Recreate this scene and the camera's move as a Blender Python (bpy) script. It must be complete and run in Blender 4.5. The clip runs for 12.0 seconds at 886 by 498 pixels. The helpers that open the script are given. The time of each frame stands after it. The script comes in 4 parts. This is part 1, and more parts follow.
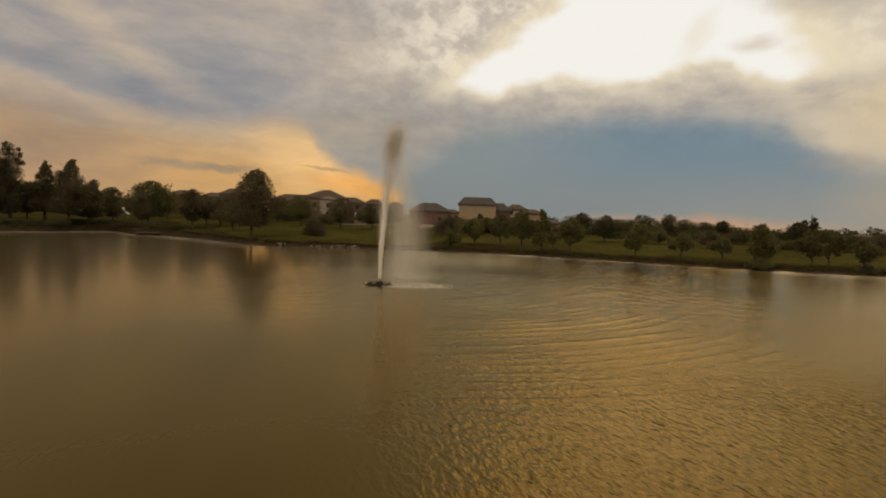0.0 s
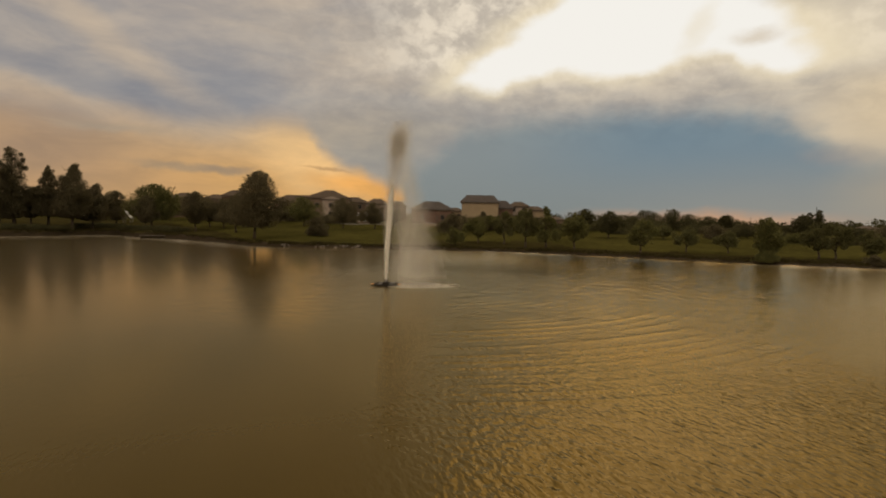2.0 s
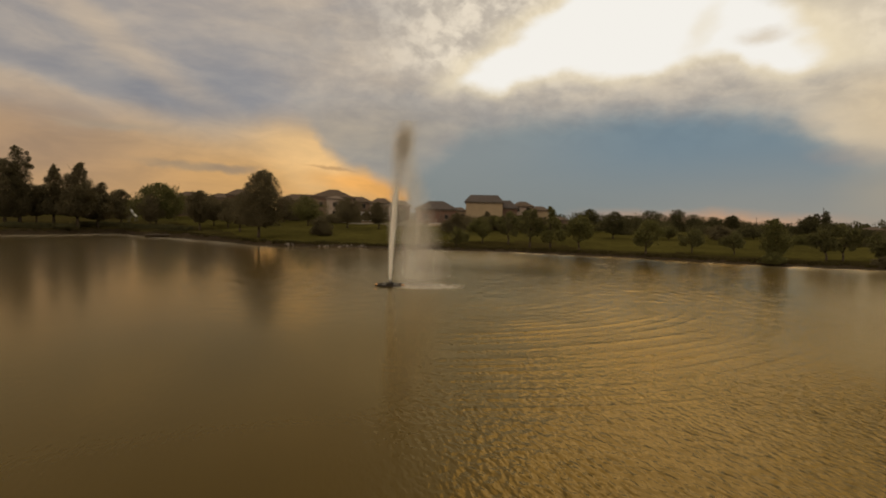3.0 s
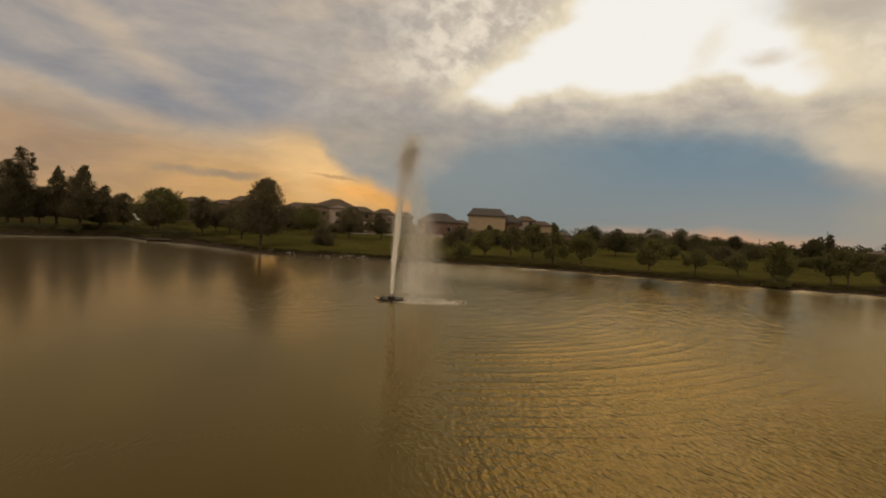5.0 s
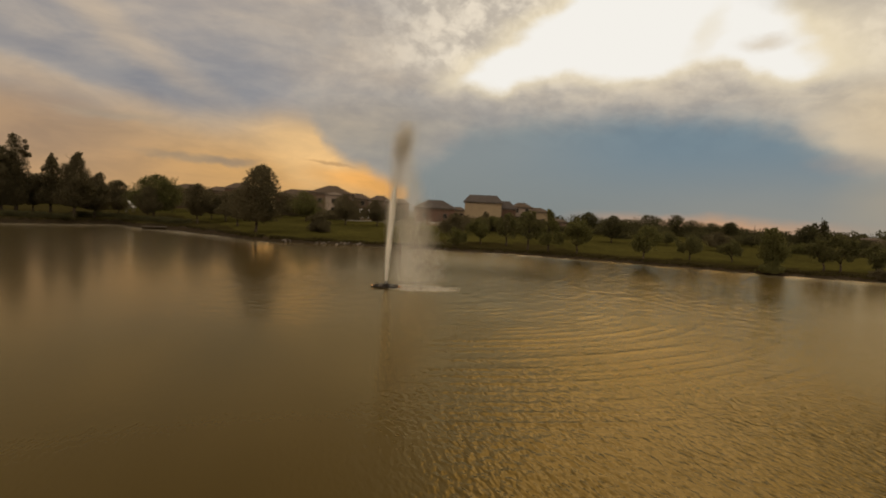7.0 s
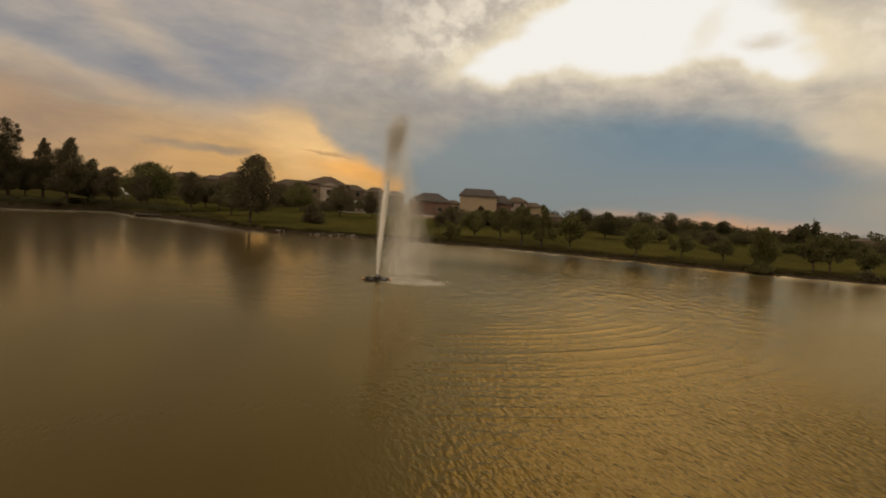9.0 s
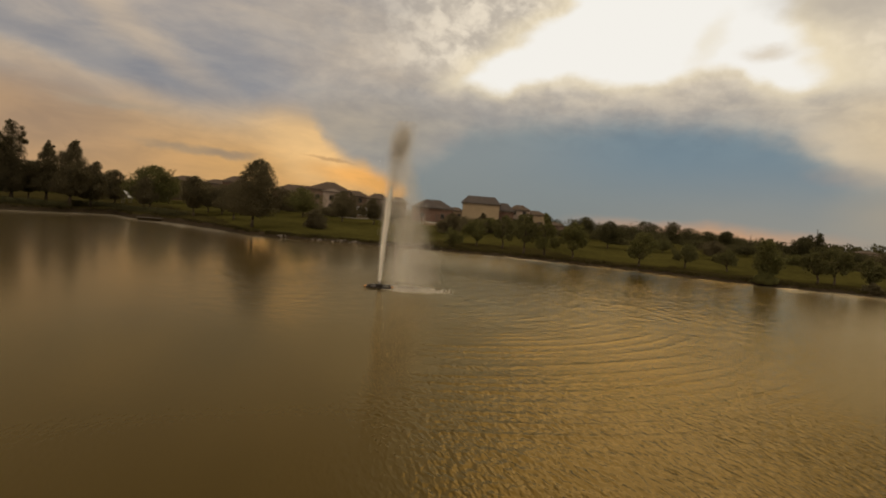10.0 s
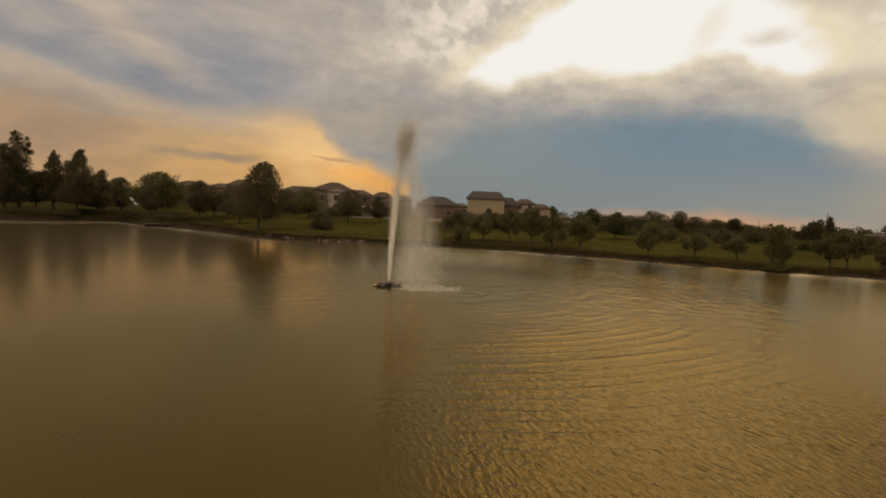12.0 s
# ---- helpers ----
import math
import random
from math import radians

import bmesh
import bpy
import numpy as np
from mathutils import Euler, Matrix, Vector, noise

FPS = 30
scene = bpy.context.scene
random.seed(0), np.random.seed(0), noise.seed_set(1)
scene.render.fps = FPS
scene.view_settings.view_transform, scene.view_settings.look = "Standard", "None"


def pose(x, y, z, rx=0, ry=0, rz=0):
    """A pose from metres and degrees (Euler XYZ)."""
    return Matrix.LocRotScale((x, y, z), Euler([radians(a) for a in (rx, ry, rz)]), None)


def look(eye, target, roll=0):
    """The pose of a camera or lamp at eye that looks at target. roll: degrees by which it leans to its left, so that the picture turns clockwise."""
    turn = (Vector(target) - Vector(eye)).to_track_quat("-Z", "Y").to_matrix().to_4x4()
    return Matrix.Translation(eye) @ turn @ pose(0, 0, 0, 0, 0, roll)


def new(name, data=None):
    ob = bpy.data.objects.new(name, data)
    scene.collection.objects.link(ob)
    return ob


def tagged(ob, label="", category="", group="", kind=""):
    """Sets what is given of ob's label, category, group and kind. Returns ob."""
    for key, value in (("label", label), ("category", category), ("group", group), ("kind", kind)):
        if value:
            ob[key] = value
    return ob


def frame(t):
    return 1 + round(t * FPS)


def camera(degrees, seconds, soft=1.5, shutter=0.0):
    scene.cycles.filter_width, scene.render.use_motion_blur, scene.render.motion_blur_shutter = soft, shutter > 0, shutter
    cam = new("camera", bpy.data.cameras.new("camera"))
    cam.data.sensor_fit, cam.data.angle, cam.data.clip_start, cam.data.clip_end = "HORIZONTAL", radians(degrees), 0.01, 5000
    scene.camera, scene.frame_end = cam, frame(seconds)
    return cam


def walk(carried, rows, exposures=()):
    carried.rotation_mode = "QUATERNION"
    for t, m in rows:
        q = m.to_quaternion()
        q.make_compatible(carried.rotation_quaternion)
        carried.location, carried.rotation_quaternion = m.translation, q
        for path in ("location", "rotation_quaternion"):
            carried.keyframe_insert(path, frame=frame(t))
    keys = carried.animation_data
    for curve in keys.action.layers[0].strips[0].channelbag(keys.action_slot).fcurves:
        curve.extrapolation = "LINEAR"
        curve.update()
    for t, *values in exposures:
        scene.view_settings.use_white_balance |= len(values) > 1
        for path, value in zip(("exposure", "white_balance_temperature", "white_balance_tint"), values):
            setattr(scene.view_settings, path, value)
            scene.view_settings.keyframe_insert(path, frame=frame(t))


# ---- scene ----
cam = camera(80.4, 12.0, 2.0)
PATH = [
    (0, (0.274, 0.437, 4.155), (0.294, 2.435, 4.069), 2.0),
    (0.5, (0.231, 0.469, 4.166), (0.253, 2.467, 4.077), 1.5),
    (1, (0.171, 0.494, 4.172), (0.192, 2.492, 4.082), 1.0),
    (1.5, (0.113, 0.579, 4.17), (0.13, 2.577, 4.081), 0.9),
    (2, (0.016, 0.629, 4.214), (0.027, 2.627, 4.121), 1.1),
    (2.5, (-0.056, 0.716, 4.24), (-0.052, 2.714, 4.144), 1.1),
    (3, (-0.048, 0.865, 4.272), (-0.051, 2.862, 4.177), 1.3),
    (3.2, (-0.068, 0.916, 4.281), (-0.071, 2.914, 4.187), 1.3),
    (4.8, (-0.196, 1.236, 4.478), (-0.205, 3.235, 4.417), 2.3),
    (5, (-0.198, 1.269, 4.49), (-0.207, 3.268, 4.439), 2.9),
    (5.5, (-0.177, 1.302, 4.523), (-0.184, 3.301, 4.477), 3.6),
    (6, (-0.129, 1.223, 4.552), (-0.133, 3.222, 4.49), 3.5),
    (6.5, (-0.053, 1.193, 4.551), (-0.053, 3.191, 4.47), 3.2),
    (7, (-0.008, 1.133, 4.534), (-0.003, 3.131, 4.433), 2.8),
    (7.2, (0.009, 1.128, 4.539), (0.014, 3.125, 4.431), 2.6),
    (8.8, (0.215, 0.98, 4.641), (0.241, 2.976, 4.513), 3.7),
    (9, (0.23, 0.993, 4.649), (0.255, 2.989, 4.522), 3.9),
    (9.5, (0.221, 1.095, 4.674), (0.245, 3.091, 4.557), 4.2),
    (10, (0.132, 1.263, 4.715), (0.149, 3.261, 4.613), 4.6),
    (10.5, (0.021, 1.375, 4.713), (0.032, 3.372, 4.611), 4.3),
    (11, (-0.037, 1.426, 4.711), (-0.035, 3.423, 4.601), 3.8),
    (11.5, (-0.071, 1.482, 4.712), (-0.074, 3.478, 4.594), 3.3),
    (12, (-0.074, 1.525, 4.732), (-0.078, 3.522, 4.615), 2.7),
]
walk(cam, [(t, look(e, g, r)) for t, e, g, r in PATH])

# ---- light: a low sun behind broken evening cloud ----
SUN_AZ, SUN_EL = 23.0, 30.0
sun = new("sun", bpy.data.lights.new("sun", "SUN"))
sun.data.energy, sun.data.angle, sun.data.color = 0.34, radians(34), (1.0, 0.56, 0.07)
sun.matrix_world = look((200 * math.sin(radians(SUN_AZ)), 200 * math.cos(radians(SUN_AZ)), 200 * math.tan(radians(SUN_EL))), (0, 0, 0))

world = bpy.data.worlds.new("evening_sky")
scene.world = world
world.use_nodes = True
WT = world.node_tree
WT.nodes.clear()


def wnode(kind):
    return WT.nodes.new(kind)


def wmath(op, a, b=None):
    n = wnode("ShaderNodeMath")
    n.operation = op
    for i, v in enumerate((a, b)):
        if v is None:
            continue
        if isinstance(v, (int, float)):
            n.inputs[i].default_value = v
        else:
            WT.links.new(v, n.inputs[i])
    return n.outputs[0]


def wmix(fac, a, b, blend="MIX"):
    n = wnode("ShaderNodeMix")
    n.data_type, n.blend_type = "RGBA", blend
    for sock, v in ((n.inputs[0], fac), (n.inputs[6], a), (n.inputs[7], b)):
        if isinstance(v, (int, float)):
            sock.default_value = v
        elif isinstance(v, tuple):
            sock.default_value = (*v, 1)
        else:
            WT.links.new(v, sock)
    return n.outputs[2]


coord = wnode("ShaderNodeTexCoord")
split = wnode("ShaderNodeSeparateXYZ")
WT.links.new(coord.outputs["Generated"], split.inputs[0])
az = wmath("MULTIPLY", wmath("ARCTAN2", split.outputs[0], split.outputs[1]), 57.296)
el = wmath("MULTIPLY", wmath("ARCSINE", split.outputs[2]), 57.296)
plane = wnode("ShaderNodeCombineXYZ")
WT.links.new(az, plane.inputs[0])
WT.links.new(el, plane.inputs[1])


def wnoise(scale, detail, stretch, shift=0.0, turn=0.0, rough=0.55, distortion=0.0):
    m = wnode("ShaderNodeMapping")
    m.inputs["Location"].default_value = (shift, shift * 0.7, shift * 0.3)
    m.inputs["Rotation"].default_value = (0, 0, radians(turn))
    m.inputs["Scale"].default_value = (1.0, stretch, 1.0)
    WT.links.new(plane.outputs[0], m.inputs[0])
    n = wnode("ShaderNodeTexNoise")
    n.inputs["Scale"].default_value, n.inputs["Detail"].default_value = scale, detail
    n.inputs["Roughness"].default_value, n.inputs["Distortion"].default_value = rough, distortion
    WT.links.new(m.outputs[0], n.inputs["Vector"])
    return n


def warped(amount, scale, shift):
    n = wnoise(scale, 6.0, 1.6, shift)
    off = wnode("ShaderNodeVectorMath")
    off.operation = "SUBTRACT"
    WT.links.new(n.outputs["Color"], off.inputs[0])
    off.inputs[1].default_value = (0.5, 0.5, 0.5)
    gain = wnode("ShaderNodeVectorMath")
    gain.operation = "MULTIPLY"
    WT.links.new(off.outputs[0], gain.inputs[0])
    gain.inputs[1].default_value = (amount, amount * 0.6, 0)
    add = wnode("ShaderNodeVectorMath")
    add.operation = "ADD"
    WT.links.new(plane.outputs[0], add.inputs[0])
    WT.links.new(gain.outputs[0], add.inputs[1])
    return add.outputs[0]


SOFT_WARP, ROUGH_WARP = warped(5.0, 0.10, 3.0), warped(2.6, 0.34, 11.0)


def ramp01(value, lo, hi, top=1.0):
    n = wnode("ShaderNodeMapRange")
    n.interpolation_type = "SMOOTHSTEP"
    n.inputs["From Min"].default_value, n.inputs["From Max"].default_value = lo, hi
    n.inputs["To Max"].default_value = top
    WT.links.new(value, n.inputs[0])
    return n.outputs[0]


def cloud(under, where, size, colour, opacity=1.0, edge=0.5, turn=0.0, warp=None):
    """A bank of cloud: azimuth and height in degrees, half extents, colour, how soft its edge is."""
    m = wnode("ShaderNodeMapping")
    m.vector_type = "TEXTURE"
    m.inputs["Location"].default_value = (*where, 0)
    m.inputs["Rotation"].default_value = (0, 0, radians(turn))
    m.inputs["Scale"].default_value = (*size, 1)
    WT.links.new(warp or SOFT_WARP, m.inputs[0])
    d = wnode("ShaderNodeVectorMath")
    d.operation = "LENGTH"
    WT.links.new(m.outputs[0], d.inputs[0])
    return wmix(ramp01(d.outputs["Value"], 1 + edge, 1 - edge, opacity), under, colour)


def parts_of(warp):
    n = wnode("ShaderNodeSeparateXYZ")
    WT.links.new(warp, n.inputs[0])
    return n.outputs[0], n.outputs[1]


def over(value, along, rim, soft):
    """How far value lies above a rim, given as pairs (along, value) in degrees: 0 below, 1 above, over soft degrees."""
    n = wnode("ShaderNodeValToRGB")
    n.color_ramp.interpolation = "EASE"
    keys = n.color_ramp.elements
    for i, (x, y) in enumerate(rim):
        k = keys[i] if i < 2 else keys.new(1.0)
        k.position = (x + 60) / 120
        k.color = (y / 60, y / 60, y / 60, 1)
    WT.links.new(wmath("DIVIDE", wmath("ADD", along, 60.0), 120.0), n.inputs[0])
    height_of = wmath("MULTIPLY", n.outputs[0], 60.0)
    return ramp01(wmath("SUBTRACT", value, height_of), -soft, soft)


def both(*masks):
    out = masks[0]
    for m in masks[1:]:
        out = wmath("MULTIPLY", out, m)
    return out


SAZ, SEL = parts_of(SOFT_WARP)
RAZ, REL = parts_of(ROUGH_WARP)
MAZ, MEL = parts_of(warped(3.0, 0.2, 7.0))

sky = wnode("ShaderNodeTexSky")
sky.sky_type, sky.sun_disc = "NISHITA", False
sky.sun_elevation, sky.sun_rotation = radians(SUN_EL), radians(SUN_AZ)
clear = wmix(1.0, sky.outputs[0], (0.09, 0.09, 0.09), "MULTIPLY")

# a high veil of streaked cloud over all the sky
streaks = wnoise(0.050, 7.0, 3.2, 5.0, 20.0, 0.6, 0.5)
fleece = wnoise(0.085, 4.5, 2.6, 52.0, 22.0, 0.55, 0.5)
puffs = wnoise(0.30, 6.0, 1.7, 21.0, 14.0, 0.6, 0.3)
veil = wmix(ramp01(streaks.outputs["Fac"], 0.36, 0.66), (0.285, 0.262, 0.250), (0.50, 0.405, 0.305))
veil = wmix(0.7, veil, wmix(ramp01(fleece.outputs["Fac"], 0.34, 0.68), (0.30, 0.275, 0.260), (0.50, 0.410, 0.315)))
c = wmix(0.90, clear, veil)
c = wmix(ramp01(el, 24.0, 50.0), c, wmix(0.6, veil, wmix(ramp01(az, -30.0, 20.0), (0.52, 0.44, 0.35), (0.80, 0.69, 0.56))))
# unseen rear half of the sky, brightened to light trees, houses and jet
c = wmix(ramp01(split.outputs[1], 0.25, -0.45), c, wmix(0.8, veil, (1.70, 1.42, 1.08)))
# blue gaps and pale streaks in the veil
c = cloud(c, (-27.0, 11.4), (8.5, 1.9), (0.215, 0.228, 0.258), 0.7, 0.75, -9)
c = cloud(c, (-22.0, 14.0), (5.0, 2.4), (0.245, 0.255, 0.280), 0.5, 0.8, -30)
c = cloud(c, (-39.0, 13.2), (7.0, 1.0), (0.245, 0.245, 0.262), 0.55, 0.8, -12)
c = cloud(c, (-33.0, 16.2), (9.0, 1.1), (0.60, 0.47, 0.33), 0.5, 0.9, -27)
c = cloud(c, (-39.0, 11.0), (7.0, 0.7), (0.52, 0.40, 0.28), 0.55, 0.9, -8)
c = cloud(c, (-8.0, 17.0), (12.0, 4.5), (0.50, 0.43, 0.345), 0.55, 0.8, -15)
# the afterglow under the veil, cut off by a grey bank
glow = wmix(ramp01(az, -38.0, -19.0), (0.395, 0.258, 0.152), wmix(ramp01(el, 10.0, 4.0), (0.525, 0.380, 0.230), (0.64, 0.360, 0.125)))
glow = wmix(ramp01(el, 6.5, 0.5), glow, wmix(0.6, glow, (0.60, 0.34, 0.13)))
under_veil = wmath("SUBTRACT", 1.0, over(SEL, SAZ, ((-60, 11.0), (-40, 9.9), (-32, 9.4), (-24, 8.8), (-17, 10.2), (-12, 10.6), (60, 10.6)), 2.6))
c = wmix(wmath("MULTIPLY", under_veil, 0.93), c, glow)
c = cloud(c, (-14.5, 6.3), (4.6, 2.3), (0.90, 0.570, 0.250), 0.8, 0.75, -25)
c = cloud(c, (-8.0, 3.6), (5.5, 0.9), (0.86, 0.420, 0.110), 0.75, 0.7, -10)
c = cloud(c, (-31.5, 8.3), (4.0, 0.35), (0.40, 0.315, 0.225), 0.7, 0.8, -4)
c = cloud(c, (-25.4, 5.2), (4.6, 0.42), (0.330, 0.250, 0.165), 0.7, 0.7, -3, ROUGH_WARP)
c = cloud(c, (-22.2, 5.15), (2.0, 0.34), (0.300, 0.225, 0.155), 0.6, 0.7, 4, ROUGH_WARP)
c = cloud(c, (-12.2, 5.6), (2.2, 0.22), (0.50, 0.300, 0.135), 0.8, 0.6, -8, ROUGH_WARP)
c = cloud(c, (-12.0, 7.6), (1.6, 0.30), (0.52, 0.36, 0.20), 0.6, 0.7, -20, ROUGH_WARP)
bank_rim = ((-60, 60), (-19.0, 22.0), (-15.6, 11.5), (-12.4, 7.6), (-9.4, 5.7), (-7.2, 4.6), (-4.4, 3.8), (-2.0, 1.6), (0.5, 0.0), (60, 0.0))
grey = wmix(ramp01(az, -15.0, 4.0), (0.338, 0.316, 0.280), (0.278, 0.286, 0.270))
low_bank = both(over(MEL, MAZ, bank_rim, 1.1), ramp01(SEL, 16.0, 6.5))
c = wmix(wmath("MULTIPLY", low_bank, 0.94), c, grey)
# the wide bank of grey cloud below the brightness
c = wmix(both(ramp01(SAZ, -6.0, 7.0), ramp01(SEL, 19.5, 14.0)), c, wmix(ramp01(REL, 10.8, 15.2), (0.375, 0.350, 0.318), (0.57, 0.500, 0.405)))
c = wmix(both(ramp01(SAZ, 24.0, 36.0), ramp01(SEL, 21.0, 14.0), ramp01(SEL, 6.0, 9.0)), c, (0.545, 0.480, 0.385))
wisps = wnoise(0.16, 7.0, 3.0, 40.0, 5.0, 0.6, 0.4)
c = wmix(1.0, c, wmix(ramp01(wisps.outputs["Fac"], 0.32, 0.68), (0.90, 0.91, 0.94), (1.08, 1.06, 1.03)), "MULTIPLY")
# open blue low down
deep = wmix(ramp01(az, 2.0, 24.0), (0.228, 0.260, 0.264), (0.165, 0.232, 0.276))
blue = wmix(ramp01(el, 9.0, 0.5), deep, wmix(ramp01(az, 8.0, 36.0), (0.210, 0.235, 0.228), (0.272, 0.268, 0.238)))
open_rim = ((-60, 0.0), (-5.0, 0.3), (-3.0, 6.0), (3.5, 10.2), (9.5, 11.0), (20.0, 11.3), (28.0, 11.0), (32.5, 10.2), (35.5, 8.4), (38.0, 6.9), (42.0, 6.2), (50.0, 3.0), (60, 0.0))
c = wmix(wmath("MULTIPLY", wmath("SUBTRACT", 1.0, over(REL, RAZ, open_rim, 1.7)), 0.94), c, blue)
c = cloud(c, (37.5, 6.7), (2.6, 0.8), (0.235, 0.240, 0.250), 0.7, 0.6, 0, ROUGH_WARP)
c = cloud(c, (43.0, 10.0), (7.0, 4.0), (0.66, 0.52, 0.335), 0.75, 0.6, 0, ROUGH_WARP)
c = cloud(c, (45.5, 3.0), (7.0, 3.2), (0.40, 0.335, 0.245), 0.75, 0.7)
c = cloud(c, (26.5, 0.8), (8.5, 1.0), (0.66, 0.335, 0.150), 0.75, 0.8, -1)
# broken, sunlit cloud round the brightest part
c = wmix(both(ramp01(el, 6.0, 16.0, 0.9), ramp01(az, -30.0, 2.0)), c, wmix(1.0, c, wmix(ramp01(puffs.outputs["Fac"], 0.34, 0.68), (0.84, 0.84, 0.86), (1.13, 1.12, 1.09)), "MULTIPLY"))
cells = wnoise(0.46, 3.5, 1.3, 33.0, 38.0, 0.55, 0.2)
mottled = wmix(ramp01(cells.outputs["Fac"], 0.36, 0.66), (0.53, 0.465, 0.380), (0.86, 0.755, 0.600))
left_rim = ((-60, 0), (0, 0.0), (14.0, 0.5), (15.0, 1.5), (16.3, 3.0), (19.6, 7.8), (22.6, 12.3), (27.0, 15.5), (60, 16.0))
right_rim = ((-60, 35), (10, 35.0), (14.9, 34.8), (16.9, 33.8), (18.4, 32.6), (21.0, 31.8), (26.0, 36.0), (60, 40))
foot_rim = ((-60, 15), (1.5, 14.7), (5.7, 14.2), (8.1, 15.2), (12.2, 15.9), (17.0, 15.2), (21.0, 15.1), (25.0, 16.4), (27.5, 16.4), (30.0, 15.0), (32.6, 14.2), (36.0, 14.9), (60, 15))
c = wmix(both(ramp01(SAZ, -13.0, 1.0), ramp01(SEL, 13.2, 17.5, 0.85)), c, mottled)
c = wmix(both(ramp01(SAZ, 29.0, 33.0), ramp01(SEL, 12.5, 16.0, 0.85)), c, wmix(0.7, mottled, (0.74, 0.635, 0.475)))
halo = both(over(wmath("ADD", RAZ, 2.6), REL, left_rim, 2.6), wmath("SUBTRACT", 1.0, over(wmath("SUBTRACT", RAZ, 3.5), REL, right_rim, 3.0)), over(wmath("ADD", REL, 0.7), RAZ, foot_rim, 0.9))
c = wmix(wmath("MULTIPLY", halo, 0.72), c, (0.84, 0.72, 0.505))
burst = both(over(RAZ, REL, left_rim, 1.3), wmath("SUBTRACT", 1.0, over(RAZ, REL, right_rim, 1.6)), over(REL, RAZ, foot_rim, 0.65))
c = wmix(burst, c, (0.905, 0.875, 0.815))
c = cloud(c, (25.5, 18.8), (2.0, 0.9), (0.80, 0.71, 0.55), 0.55, 0.9, 60, ROUGH_WARP)
c = cloud(c, (30.5, 17.4), (1.7, 0.6), (0.66, 0.565, 0.44), 0.75, 0.8, -5, ROUGH_WARP)
c = cloud(c, (36.5, 20.8), (5.5, 1.5), (0.44, 0.39, 0.33), 0.75, 0.8, -10, ROUGH_WARP)
bg = wnode("ShaderNodeBackground")
WT.links.new(c, bg.inputs[0])
bg.inputs[1].default_value = 1.0
WT.links.new(bg.outputs[0], wnode("ShaderNodeOutputWorld").inputs[0])


# ---- materials ----
def material(name, colour, rough=0.7, vary=0.25, scale=2.0, fine=20.0, bump=0.2, other=None, metal=0.0, island=0.0, through_light=0.0, ior=1.5, stretch=(1, 1, 1), specular=0.5):
    """Two scales of variation in colour, fine relief; island: variation from piece to piece; through_light: share of light let through, as leaves do."""
    m = bpy.data.materials.new(name)
    m.use_nodes = True
    t = m.node_tree
    t.nodes.clear()
    out, p = t.nodes.new("ShaderNodeOutputMaterial"), t.nodes.new("ShaderNodeBsdfPrincipled")
    pos, mp = t.nodes.new("ShaderNodeTexCoord"), t.nodes.new("ShaderNodeMapping")
    mp.inputs["Scale"].default_value = stretch
    t.links.new(pos.outputs["Object"], mp.inputs[0])
    big, small = t.nodes.new("ShaderNodeTexNoise"), t.nodes.new("ShaderNodeTexNoise")
    for n, s, d in ((big, scale, 4.0), (small, fine, 3.0)):
        n.inputs["Scale"].default_value, n.inputs["Detail"].default_value = s, d
        t.links.new(mp.outputs[0], n.inputs["Vector"])
    both = t.nodes.new("ShaderNodeMath")
    both.operation = "ADD"
    t.links.new(big.outputs["Fac"], both.inputs[0])
    t.links.new(small.outputs["Fac"], both.inputs[1])
    r = t.nodes.new("ShaderNodeMapRange")
    r.inputs["From Min"].default_value, r.inputs["From Max"].default_value = 0.65, 1.35
    t.links.new(both.outputs[0], r.inputs[0])
    mix = t.nodes.new("ShaderNodeMix")
    mix.data_type = "RGBA"
    t.links.new(r.outputs[0], mix.inputs[0])
    mix.inputs[6].default_value = (*[v * (1 - vary) for v in colour], 1)
    mix.inputs[7].default_value = (*(other or [v * (1 + vary) for v in colour]), 1)
    colour_out = mix.outputs[2]
    if island:
        g, hs = t.nodes.new("ShaderNodeNewGeometry"), t.nodes.new("ShaderNodeHueSaturation")
        mr = t.nodes.new("ShaderNodeMapRange")
        mr.inputs["To Min"].default_value, mr.inputs["To Max"].default_value = 1 - island, 1 + island
        t.links.new(g.outputs["Random Per Island"], mr.inputs[0])
        t.links.new(mr.outputs[0], hs.inputs["Value"])
        t.links.new(colour_out, hs.inputs["Color"])
        colour_out = hs.outputs[0]
    t.links.new(colour_out, p.inputs["Base Color"])
    p.inputs["Roughness"].default_value, p.inputs["Metallic"].default_value = rough, metal
    p.inputs["IOR"].default_value, p.inputs["Specular IOR Level"].default_value = ior, specular
    if bump:
        b = t.nodes.new("ShaderNodeBump")
        b.inputs["Strength"].default_value, b.inputs["Distance"].default_value = bump, 0.05
        t.links.new(small.outputs["Fac"], b.inputs["Height"])
        t.links.new(b.outputs[0], p.inputs["Normal"])
    shader = p.outputs[0]
    if through_light:
        tr, ms = t.nodes.new("ShaderNodeBsdfTranslucent"), t.nodes.new("ShaderNodeMixShader")
        t.links.new(colour_out, tr.inputs[0])
        ms.inputs[0].default_value = through_light
        t.links.new(shader, ms.inputs[1])
        t.links.new(tr.outputs[0], ms.inputs[2])
        shader = ms.outputs[0]
    t.links.new(shader, out.inputs[0])
    return m


